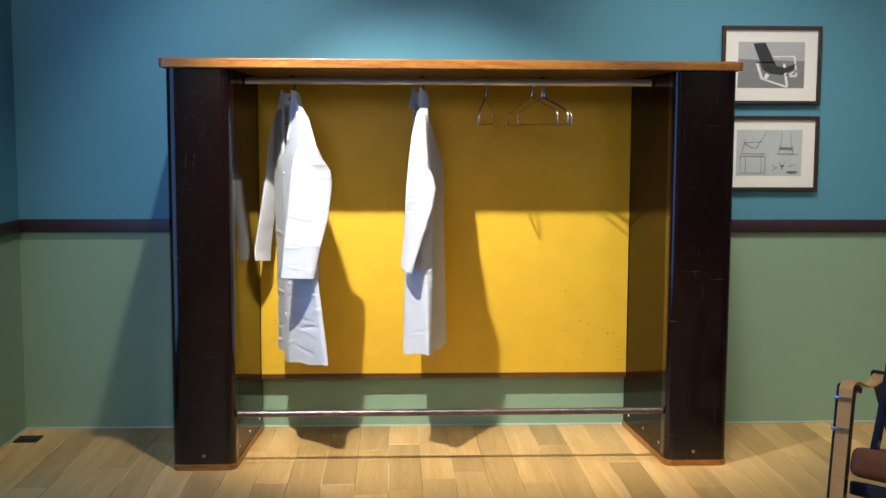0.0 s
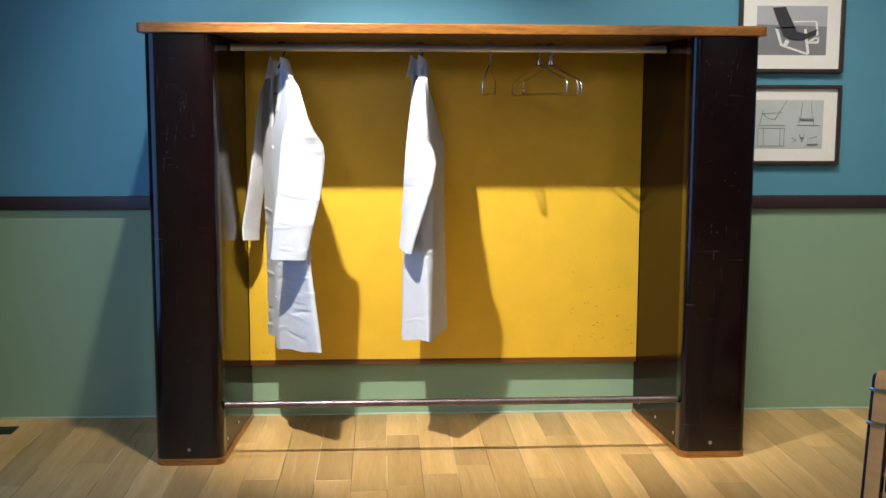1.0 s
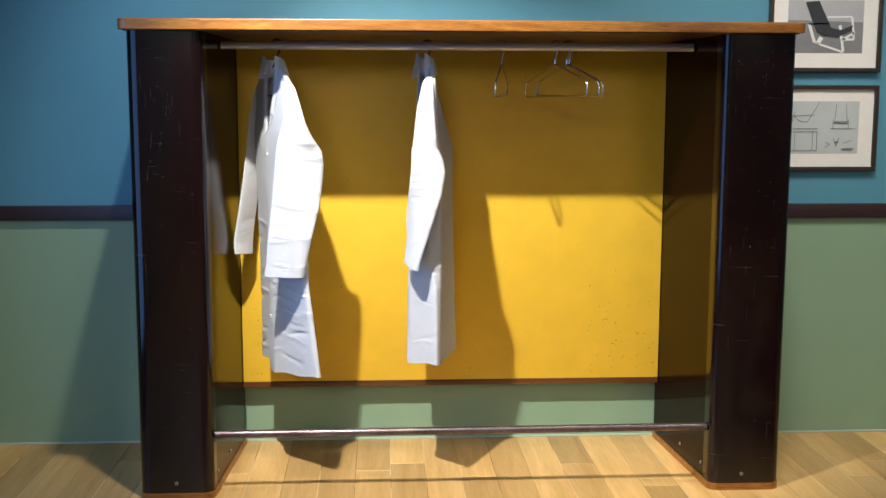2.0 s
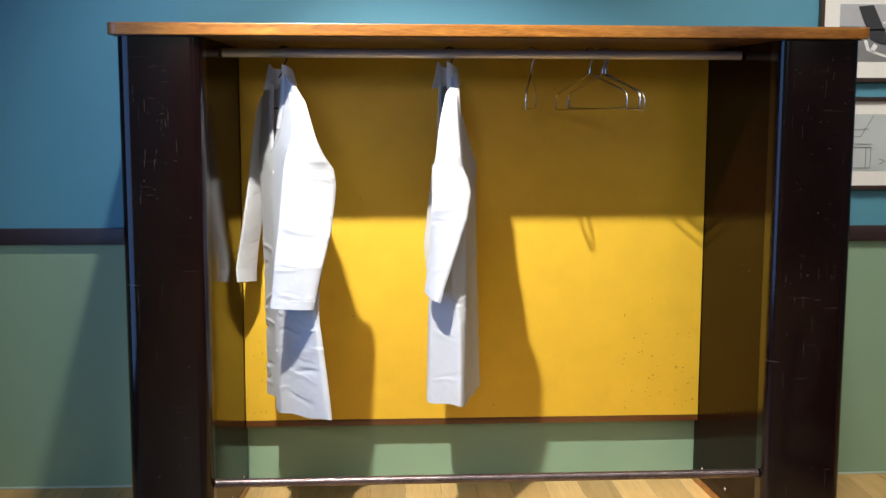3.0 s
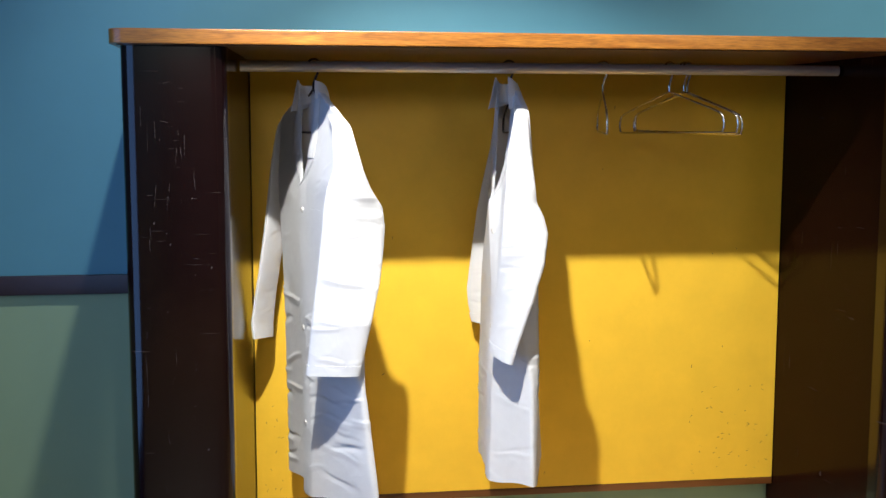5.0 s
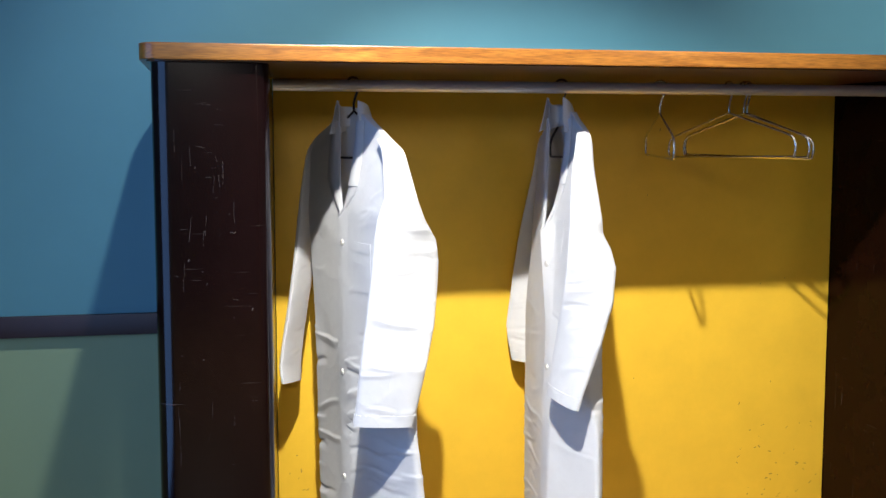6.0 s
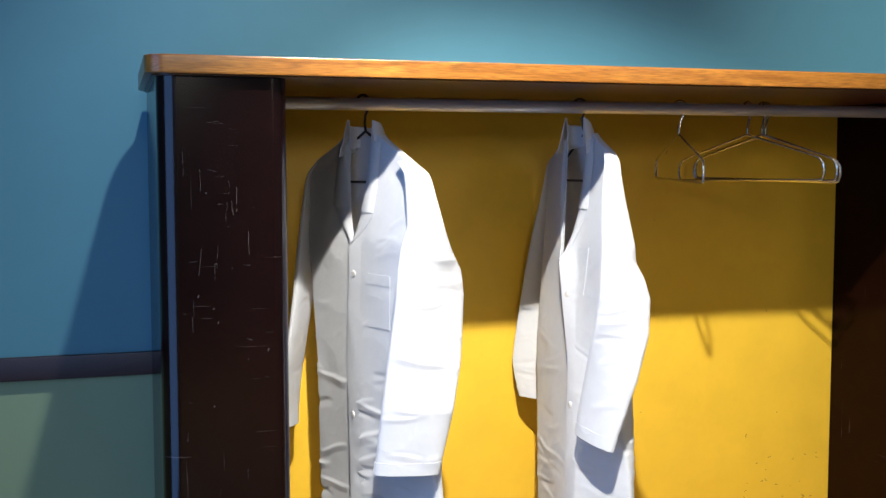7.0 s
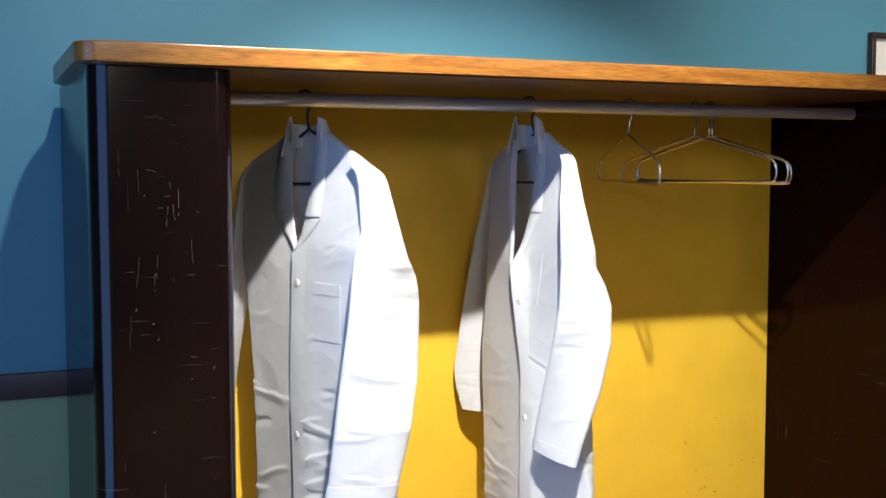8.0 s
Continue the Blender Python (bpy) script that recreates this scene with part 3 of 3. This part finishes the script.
    # lapels: a leaf from the band's top to the notch, then the collar's leaf above it
    for near, (tip, notch, fall, zc, zt) in zip((False, True), lapels):
        k = 0 if near else -1
        start = edge(v_z, k)[0]
        leaf = sheet("lapel", lambda f: edge(v_z + (zc - v_z) * f, k)[0], lambda f: start + (tip - start) * f ** 0.8, v_z - 0.004, zc, near, 0.0016, "turned-back notched lapel", curl=0.0035, thick=0.0009)
        sheet("collar_leaf", lambda f: edge(zc + (zt - zc) * f, k)[0], lambda f: notch + (fall - notch) * f, zc + 0.004, zt, near, 0.0034, "fallen collar leaf", leaf, curl=0.0045, thick=0.0009)
    # standing collar round the neck: two tips up, lower behind
    cx, cy, rx, ry, turn, rise = collar
    col = []
    for i in range(41):
        th = radians(-90 + turn + 52 + (360 - 104) * i / 40)
        c, s = math.cos(th), math.sin(th)
        end = abs(i - 20) / 20
        peak = rise * end ** 3
        prof = ((-0.002, -0.030), (-0.003, 0.004), (-0.001, 0.018 + peak), (0.004, 0.020 + peak), (0.009, 0.008 + 0.4 * peak), (0.014, -0.012), (0.018 + 0.006 * end, -0.032 - 0.02 * end))
        col.append([(cx + (rx + dr) * c, -cy + (ry + dr) * s, top_z + dz + 0.0015 * math.sin(5 * th)) for dr, dz in prof])
    cloth("collar", col, root, "stand-and-fall collar", 0.0014)

    for stations, bow, tilt, elbow, count in sleeves:
        rg = random.Random(seed + count)
        z_hi, z_lo = stations[0][0], stations[-1][0]
        folds = pressed(rg, count, (0.02, 0.20), (z_lo + 0.03, elbow + 0.04), 0.35, (0.04, 0.10), (0.0015, 0.0038))
        folds += [(0.17, elbow + 0.012 - 0.026 * k, 0.5 - 0.33 * k, 0.05, 0.007, -0.0018) for k in range(4)]
        rings, K = [], 170
        for j in range(K + 1):
            z = z_hi + (z_lo - z_hi) * j / K
            p, q = eased(stations, z, 0.006)
            w = (q - p).length
            d = (q - p).normalized()
            out = Vector((-d.y, d.x))
            if out.x * bow < 0:
                out = -out
            f = j / K
            puff = abs(bow) * min(1.0, 0.25 + 2.2 * f) * (1 - 0.35 * f)
            ring = []
            for i in range(72):
                th = 2 * math.pi * i / 72
                c, s = math.cos(th), math.sin(th)
                k = 0.5 - 0.5 * math.copysign(abs(c) ** 0.85, c)
                face = puff * math.copysign(abs(s) ** 0.8, s) * (1.0 if s > 0 else 0.35)
                o = relief(k * w, z, folds, seed + 11) * (1 if s > 0 else 0.5) * min(1.0, 4 * f) * abs(s) ** 0.4
                v = p + d * (k * w) + out * (face + math.copysign(o, 1))
                ring.append(Vector((v.x, -v.y, z + tilt * k * f ** 4)))
            rings.append(ring)
        sl = cloth("sleeve", rings, root, "long creased sleeve hanging empty", 0.0018, close=True)
        cuff = []
        for ring in rings[-8:]:
            mid = sum(ring, Vector()) / len(ring)
            cuff.append([v + (v - mid).normalized() * 0.0016 + Vector((0, 0, -0.0008)) for v in ring])
        cloth("cuff", cuff, sl, "", 0.0016, close=True)
    local(root)
    root.rotation_euler = (0, 0, math.atan2(toward[1], toward[0]))
    return root


UA = (0.324, -0.946)
BODY_A = [
    (1.560, (0.085, 0.030), (0.090, 0.030), (0.098, 0.025), (0.100, 0.005), (-0.020, 0.010), (-0.022, 0.036), (0.005, 0.040)),
    (1.535, (0.080, 0.040), (0.100, 0.036), (0.145, 0.026), (0.150, 0.008), (-0.070, 0.012), (-0.072, 0.032), (0.000, 0.046)),
    (1.500, (0.070, 0.046), (0.110, 0.040), (0.222, 0.022), (0.228, 0.008), (-0.166, 0.014), (-0.168, 0.036), (0.000, 0.048)),
    (1.470, (0.060, 0.048), (0.110, 0.042), (0.262, 0.020), (0.266, 0.006), (-0.202, 0.016), (-0.206, 0.036), (0.000, 0.050)),
    (1.310, (0.028, 0.056), (0.080, 0.054), (0.246, 0.046), (0.255, -0.010), (-0.196, 0.008), (-0.190, 0.050), (0.040, 0.052)),
    (1.000, (0.008, 0.052), (0.062, 0.050), (0.258, 0.030), (0.270, -0.036), (-0.160, 0.004), (-0.150, 0.052), (0.030, 0.048)),
    (0.750, (0.012, 0.048), (0.064, 0.048), (0.276, -0.018), (0.278, -0.040), (-0.165, 0.000), (-0.152, 0.046), (0.032, 0.042)),
    (0.400, (0.010, 0.048), (0.066, 0.048), (0.290, -0.058), (0.288, -0.074), (-0.145, -0.010), (-0.128, 0.050), (0.032, 0.042)),
]
NEAR_A = [
    (1.494, (0.200, 0.036), (0.232, 0.010)), (1.470, (0.230, 0.038), (0.280, 0.006)), (1.450, (0.238, 0.040), (0.288, 0.002)), (1.350, (0.248, 0.042), (0.298, -0.024)), (1.300, (0.255, 0.064), (0.282, -0.052)), (1.250, (0.260, 0.075), (0.260, -0.092)),
    (1.200, (0.260, 0.080), (0.264, -0.097)), (1.150, (0.255, 0.084), (0.270, -0.092)), (1.050, (0.240, 0.091), (0.292, -0.071)), (0.950, (0.234, 0.102), (0.312, -0.038)), (0.850, (0.222, 0.108), (0.300, -0.019)), (0.806, (0.216, 0.112), (0.294, -0.009))]
FAR_A = [
    (1.498, (-0.155, 0.036), (-0.175, 0.018)), (1.470, (-0.186, 0.042), (-0.222, 0.016)), (1.450, (-0.188, 0.049), (-0.228, 0.010)), (1.350, (-0.184, 0.067), (-0.228, 0.000)), (1.250, (-0.184, 0.079), (-0.224, 0.000)), (1.150, (-0.178, 0.094), (-0.230, 0.014)),
    (1.050, (-0.178, 0.109), (-0.236, 0.030)), (0.950, (-0.182, 0.126), (-0.242, 0.044)), (0.880, (-0.174, 0.140), (-0.242, 0.052)), (0.838, (-0.160, 0.138), (-0.240, 0.055))]
coat((-0.290, 5.11, 0.0), UA, BODY_A, (1.556, 1.305, (0.008, 0.040), (0.082, 0.030)), (0.405, 0.430, 0.445), ((NEAR_A, 0.030, 0.0, 1.27, 16), (FAR_A, -0.022, -0.012, 1.10, 9)), 3,
              ((-0.052, -0.060, -0.042, 1.385, 1.540), (0.116, 0.114, 0.124, 1.375, 1.540)),
              (0.098, 0.178, 1.115, 1.238), (1.235, 0.895, 0.62), (0.045, 0.024, 0.044, 0.034, 26, 0.016), 0.9, "white cotton coat on a black wire hanger, hanging open")

UB = (0.0, -1.0)
BODY_B = [
    (1.575, (0.036, -0.004), (0.040, -0.005), (0.048, -0.010), (0.046, -0.024), (-0.030, -0.010), (-0.032, 0.014), (-0.010, 0.030)),
    (1.545, (0.044, 0.002), (0.060, 0.000), (0.095, -0.006), (0.096, -0.024), (-0.080, -0.016), (-0.082, 0.010), (-0.014, 0.032)),
    (1.515, (0.044, 0.008), (0.070, 0.004), (0.178, -0.004), (0.180, -0.022), (-0.178, -0.020), (-0.180, 0.000), (-0.016, 0.032)),
    (1.490, (0.042, 0.012), (0.070, 0.008), (0.196, -0.002), (0.200, -0.022), (-0.190, -0.042), (-0.210, 0.000), (-0.018, 0.034)),
    (1.250, (0.014, 0.058), (0.062, 0.030), (0.222, 0.026), (0.215, -0.036), (-0.100, -0.104), (-0.190, 0.024), (0.000, 0.046)),
    (1.000, (0.080, 0.060), (0.118, 0.052), (0.235, 0.020), (0.240, -0.040), (-0.090, -0.106), (-0.180, 0.050), (0.085, 0.052)),
    (0.750, (0.105, 0.076), (0.152, 0.074), (0.272, -0.018), (0.250, -0.040), (-0.080, -0.112), (-0.135, 0.062), (0.115, 0.066)),
    (0.440, (0.105, 0.080), (0.150, 0.080), (0.283, -0.020), (0.265, -0.034), (-0.030, -0.118), (-0.110, 0.068), (0.115, 0.070)),
]
NEAR_B = [
    (1.515, (0.165, 0.010), (0.172, -0.010)), (1.495, (0.205, 0.026), (0.200, -0.012)), (1.400, (0.236, 0.048), (0.232, -0.015)), (1.300, (0.262, 0.060), (0.268, -0.022)), (1.262, (0.270, 0.064), (0.262, -0.026)), (1.225, (0.275, 0.068), (0.272, -0.044)), (1.180, (0.274, 0.071), (0.288, -0.053)),
    (1.100, (0.252, 0.073), (0.318, -0.037)), (1.000, (0.216, 0.073), (0.332, -0.001)), (0.900, (0.193, 0.081), (0.320, 0.033)), (0.852, (0.188, 0.085), (0.312, 0.048))]
FAR_B = [
    (1.505, (-0.175, 0.004), (-0.180, -0.014)), (1.490, (-0.212, 0.000), (-0.220, -0.024)), (1.400, (-0.232, 0.010), (-0.236, -0.030)), (1.300, (-0.242, 0.030), (-0.246, -0.026)), (1.200, (-0.243, 0.050), (-0.252, -0.026)), (1.100, (-0.262, 0.060), (-0.240, -0.024)),
    (1.000, (-0.274, 0.070), (-0.226, -0.012)), (0.950, (-0.278, 0.075), (-0.214, 0.000)), (0.900, (-0.272, 0.071), (-0.200, 0.012)), (0.850, (-0.246, 0.062), (-0.186, 0.022))]
coat((0.268, 5.11, 0.0), UB, BODY_B, (1.566, 1.255, (-0.008, 0.030), (0.034, -0.004)), (0.455, 0.480, 0.470), ((NEAR_B, 0.026, -0.020, 1.215, 13), (FAR_B, -0.016, 0.0, 0.98, 8)), 8,
              ((-0.044, -0.052, -0.044, 1.38, 1.550), (0.082, 0.088, 0.080, 1.375, 1.550)),
              (0.066, 0.112, 1.165, 1.285), (1.165, 0.90), (0.014, 0.010, 0.036, 0.028, 34, 0.020), 0.4, "white cotton coat on a wire hanger, seen edge-on")

hanger(-0.290, (0.360, -0.933), WIREDARK, 0.150, "dark wire hanger inside a white coat", 0.0, 1.1, (0.036, -0.018))
hanger(0.268, UB, WIREDARK, 0.140, "dark wire hanger inside a white coat", 0.0, 1.1, (0.004, 0.012))

# ---- framed pictures ----


def picture(x0, x1, z0, z1, label):
    ob = thing("framed_picture", ((x0 + x1) / 2, WALL, (z0 + z1) / 2), label, "picture", "framed pictures on the wall")
    fr, y0, w = fresh(), WALL - 0.024, 0.0165
    for a in ((x0, x1, z1 - w, z1), (x0, x1, z0, z0 + w), (x0, x0 + w, z0 + w, z1 - w), (x1 - w, x1, z0 + w, z1 - w)):
        box(fr, a[0], a[1], y0, WALL, a[2], a[3], bevel=0.0015, seg=1)
    part("frame", fr, FRAME, ob, "narrow dark wooden frame")
    part("mount", fresh(x0 + w, x1 - w, WALL - 0.012, WALL - 0.002, z0 + w, z1 - w), MAT, ob, "white card mount")
    return ob


p1 = picture(1.697, 2.174, 1.553, 1.920, "framed black-and-white photograph of an armchair, white mount")
Y = WALL - 0.0125
X0, X1, Z0, Z1 = 1.776, 2.096, 1.630, 1.846
part("photo_wall", flat(fresh(), [(X0, Z0 + 0.135), (X1, Z0 + 0.127), (X1, Z1), (X0, Z1)], Y), GREY_A, p1, smooth=0)
part("photo_floor", flat(fresh(), [(X0, Z0), (X1, Z0), (X1, Z0 + 0.127), (X0, Z0 + 0.135)], Y), GREY_B, p1, smooth=0)


def photo(u, v):
    return (X0 + (X1 - X0) * u, Z0 + (Z1 - Z0) * v)


bm = fresh()
for a, b, w in (((0.28, 0.55), (0.36, 0.20), 0.013), ((0.36, 0.20), (0.745, 0.02), 0.009), ((0.745, 0.03), (0.69, 0.53), 0.012), ((0.74, 0.26), (0.89, 0.40), 0.010), ((0.73, 0.26), (0.88, 0.26), 0.010), ((0.88, 0.26), (0.845, 0.68), 0.009), ((0.52, 0.68), (0.845, 0.69), 0.006), ((0.45, 0.30), (0.40, 0.18), 0.018)):
    stroke(bm, photo(*a), photo(*b), w, Y - 0.002)
part("photo_chair_legs", bm, WHITE, p1, smooth=0)
bm = fresh()
flat(bm, [photo(*q) for q in ((0.22, 0.96), (0.40, 0.985), (0.57, 0.48), (0.70, 0.44), (0.86, 0.53), (0.84, 0.42), (0.66, 0.30), (0.48, 0.33), (0.38, 0.40))], Y - 0.0035)
stroke(bm, photo(0.27, 0.55), photo(0.55, 0.56), 0.006, Y - 0.0035)
part("photo_chair_seat", bm, GREY_C, p1, smooth=0)

p2 = picture(1.700, 2.176, 1.142, 1.498, "framed technical drawing of furniture, pale paper, white mount")
X0, X1, Z0, Z1 = 1.781, 2.098, 1.213, 1.432
part("drawing_sheet", flat(fresh(), [(X0, Z0), (X1, Z0), (X1, Z1), (X0, Z1)], Y), PLAN, p2, smooth=0)
bm = fresh()
for a, b in (((0.05, 0.48), (0.45, 0.48)), ((0.08, 0.5), (0.13, 0.80)), ((0.12, 0.72), (0.20, 0.62)), ((0.20, 0.62), (0.31, 0.60)), ((0.30, 0.60), (0.46, 0.98)), ((0.10, 0.72), (0.40, 0.74)), ((0.62, 0.48), (0.95, 0.48)), ((0.65, 0.48), (0.65, 0.66)), ((0.86, 0.48), (0.86, 0.66)), ((0.65, 0.60), (0.86, 0.60)), ((0.67, 0.62), (0.69, 0.95)), ((0.84, 0.62), (0.82, 0.95)), ((0.06, 0.06), (0.06, 0.42)), ((0.06, 0.42), (0.44, 0.42)), ((0.44, 0.42), (0.44, 0.06)), ((0.06, 0.06), (0.44, 0.06)), ((0.14, 0.06), (0.14, 0.42)), ((0.38, 0.06), (0.38, 0.42)), ((0.55, 0.12), (0.62, 0.18)), ((0.62, 0.18), (0.55, 0.22)), ((0.66, 0.30), (0.70, 0.14)), ((0.70, 0.14), (0.74, 0.30)), ((0.80, 0.20), (0.92, 0.26)), ((0.78, 0.10), (0.95, 0.10)), ((0.80, 0.06), (0.93, 0.06))):
    stroke(bm, photo(*a), photo(*b), 0.0022, Y - 0.002)
part("drawing_lines", bm, LINE, p2, smooth=0)
bm = fresh()
stroke(bm, photo(0.66, 0.605), photo(0.85, 0.605), 0.008, Y - 0.0035)
stroke(bm, photo(0.68, 0.22), photo(0.73, 0.22), 0.008, Y - 0.0035)
stroke(bm, photo(0.77, 0.085), photo(0.93, 0.085), 0.004, Y - 0.0035)
tagged(part("drawing_notes", bm, GREY_B, p2, smooth=0), kind="stuff")

# ---- floor box ----
fb = thing("floor_socket", (-1.535, 5.30, 0.0), "black floor socket cover set in the oak boards", "socket")
part("cover", fresh(-1.588, -1.482, 5.248, 5.355, 0.0, 0.0045, bevel=0.0012), PLATE, fb)
part("flap", fresh(-1.570, -1.500, 5.268, 5.335, 0.0045, 0.0065, bevel=0.0008), PLATE, fb)

# ---- armchair ----
chair = thing("armchair", (1.70, 3.90, 0), "blue steel armchair with tan leather strap arms and brown cushion", "armchair")


def strip(bm, path, width, thick, x):
    """A flat bar along a path of (y, z), its width along x."""
    n = len(path)
    rows = []
    for i, (y, z) in enumerate(path):
        a, c = path[max(i - 1, 0)], path[min(i + 1, n - 1)]
        d = Vector((c[0] - a[0], c[1] - a[1])).normalized()
        s = Vector((-d.y, d.x)) * thick / 2
        rows.append([bm.verts.new((x + sx * width / 2, y + sg * s.x, z + sg * s.y)) for sx, sg in ((-1, -1), (1, -1), (1, 1), (-1, 1))])
    for a, b in zip(rows, rows[1:]):
        for k in range(4):
            bm.faces.new((a[k], a[(k + 1) % 4], b[(k + 1) % 4], b[k]))
    bm.faces.new(rows[0][::-1]), bm.faces.new(rows[-1])
    return bm


def path2(pts, n=6):
    return [(p.y, p.z) for p in smooth_path([(0, y, z) for y, z in pts], n)]


for x in (0.04, 0.64):
    fr = part("side_frame", strip(fresh(), path2([(0.06, 0.522), (0.015, 0.540), (-0.002, 0.508), (-0.035, 0.25), (-0.058, 0.03), (-0.03, 0.012), (0.10, 0.012), (0.55, 0.012), (0.66, 0.02), (0.62, 0.10), (0.40, 0.40), (0.30, 0.545)], 6), 0.062, 0.020, x), BLUE, chair, "dark blue enamelled bent steel side frame")
    st = part("arm_strap", strip(fresh(), path2([(-0.068, 0.05), (-0.050, 0.25), (-0.016, 0.503), (-0.008, 0.544), (0.02, 0.557), (0.06, 0.553), (0.15, 0.520), (0.24, 0.520), (0.29, 0.538), (0.325, 0.530)], 6), 0.046, 0.005, x + 0.004), TAN, chair, "tan leather strap stretched over the arm")
    for y, z in ((-0.0235, 0.507), (-0.040, 0.402)):
        part("buckle", fresh(x - 0.031, x + 0.033, y - 0.006, y + 0.004, z - 0.006, z + 0.006, bevel=0.0028), CHROME, st, "worn chrome buckle bar")
    part("back_rail", strip(fresh(), path2([(0.10, 0.22), (0.17, 0.38), (0.24, 0.56), (0.33, 0.80)], 5), 0.022, 0.034, x + (0.055 if x < 0.3 else -0.055)), BLUE, chair, "dark blue steel back rail")
part("front_rail", fresh(0.055, 0.625, 0.02, 0.045, 0.160, 0.208, bevel=0.008), BLUE, chair, "dark blue steel front rail")
part("rear_rail", fresh(0.055, 0.625, 0.55, 0.575, 0.10, 0.145, bevel=0.008), BLUE, chair)
bm = fresh(0.030, 0.650, 0.0, 0.42, -0.055, 0.055, bevel=0.045, seg=5)
for v in bm.verts:
    v.co.z += 0.006 * noise.noise(v.co * 9)
bmesh.ops.transform(bm, matrix=pose(0, 0.060, 0.268, -14, 0, 0), verts=bm.verts)
part("seat_cushion", bm, BROWN, chair, "brown suede seat cushion")
bm = fresh(0.115, 0.565, -0.04, 0.04, 0.10, 0.56, bevel=0.035, seg=5)
bmesh.ops.transform(bm, matrix=pose(0, 0.19, 0.22, -21, 0, 0), verts=bm.verts)
part("back_cushion", bm, BROWN, chair, "brown suede back cushion")
local(chair)
chair.rotation_euler = (0, 0, radians(-45))
chair.location = (1.672, 3.955, 0)

# ---- oak floor ----
floor = tagged(part("floor", fresh(LEFT - 0.15, RIGHT + 0.15, REAR - 0.15, WALL + 0.1, -0.12, -0.006), GAPS), "pale oak plank floor with varied boards", "floor", kind="structure")
PITCH, X_0 = 0.1353, 0.1235
rng = random.Random(11)
fixed = {-2: [4.60], 2: [4.756, 4.995], 7: [4.862], -11: [4.59], 13: [4.93], 14: [5.10]}
far = fresh()
k0, k1 = math.floor((LEFT - X_0) / PITCH), math.ceil((RIGHT - X_0) / PITCH)
for k in range(k0, k1):
    a, b = max(X_0 + k * PITCH, LEFT), min(X_0 + (k + 1) * PITCH, RIGHT)
    cuts = [WALL] + sorted(fixed.get(k, [WALL - rng.uniform(0.15, 1.4)]), reverse=True)
    while cuts[-1] > REAR:
        cuts.append(cuts[-1] - rng.uniform(0.6, 1.7))
    cuts[-1] = REAR
    for hi, lo in zip(cuts, cuts[1:]):
        if hi - lo < 0.02:
            continue
        if hi > 2.6 and a < 3.3:
            w, l = b - a - 0.0011, hi - lo - 0.0011
            bm = fresh(-w / 2, w / 2, -l / 2, l / 2, -0.02, 0.0, bevel=0.0012, seg=1)
            o = part("board", bm, BOARD, floor, smooth=0)
            o.location = ((a + b) / 2, (hi + lo) / 2, rng.uniform(-0.0005, 0.0))
        else:
            box(far, a + 0.0006, b - 0.0006, lo + 0.0006, hi - 0.0006, -0.02, -0.0003)
fill = fresh()
for k in range(k0 + 1, k1):
    x, y = X_0 + k * PITCH, WALL - rng.uniform(0.0, 0.5)
    while y > 3.2 and x < 3.2:
        run = rng.uniform(0.15, 0.7)
        if rng.random() < 0.55:
            w = rng.uniform(0.0008, 0.0022)
            box(fill, x - w, x + w * 0.6, max(y - run, 3.2), y, -0.004, 0.0004)
        y -= run + rng.uniform(0.0, 0.35)
tagged(part("joint_filler", fill, FILLER, floor, "pale filler in the joints", smooth=0), kind="stuff")
tagged(part("boards", far, BOARD, floor, smooth=0), kind="stuff")
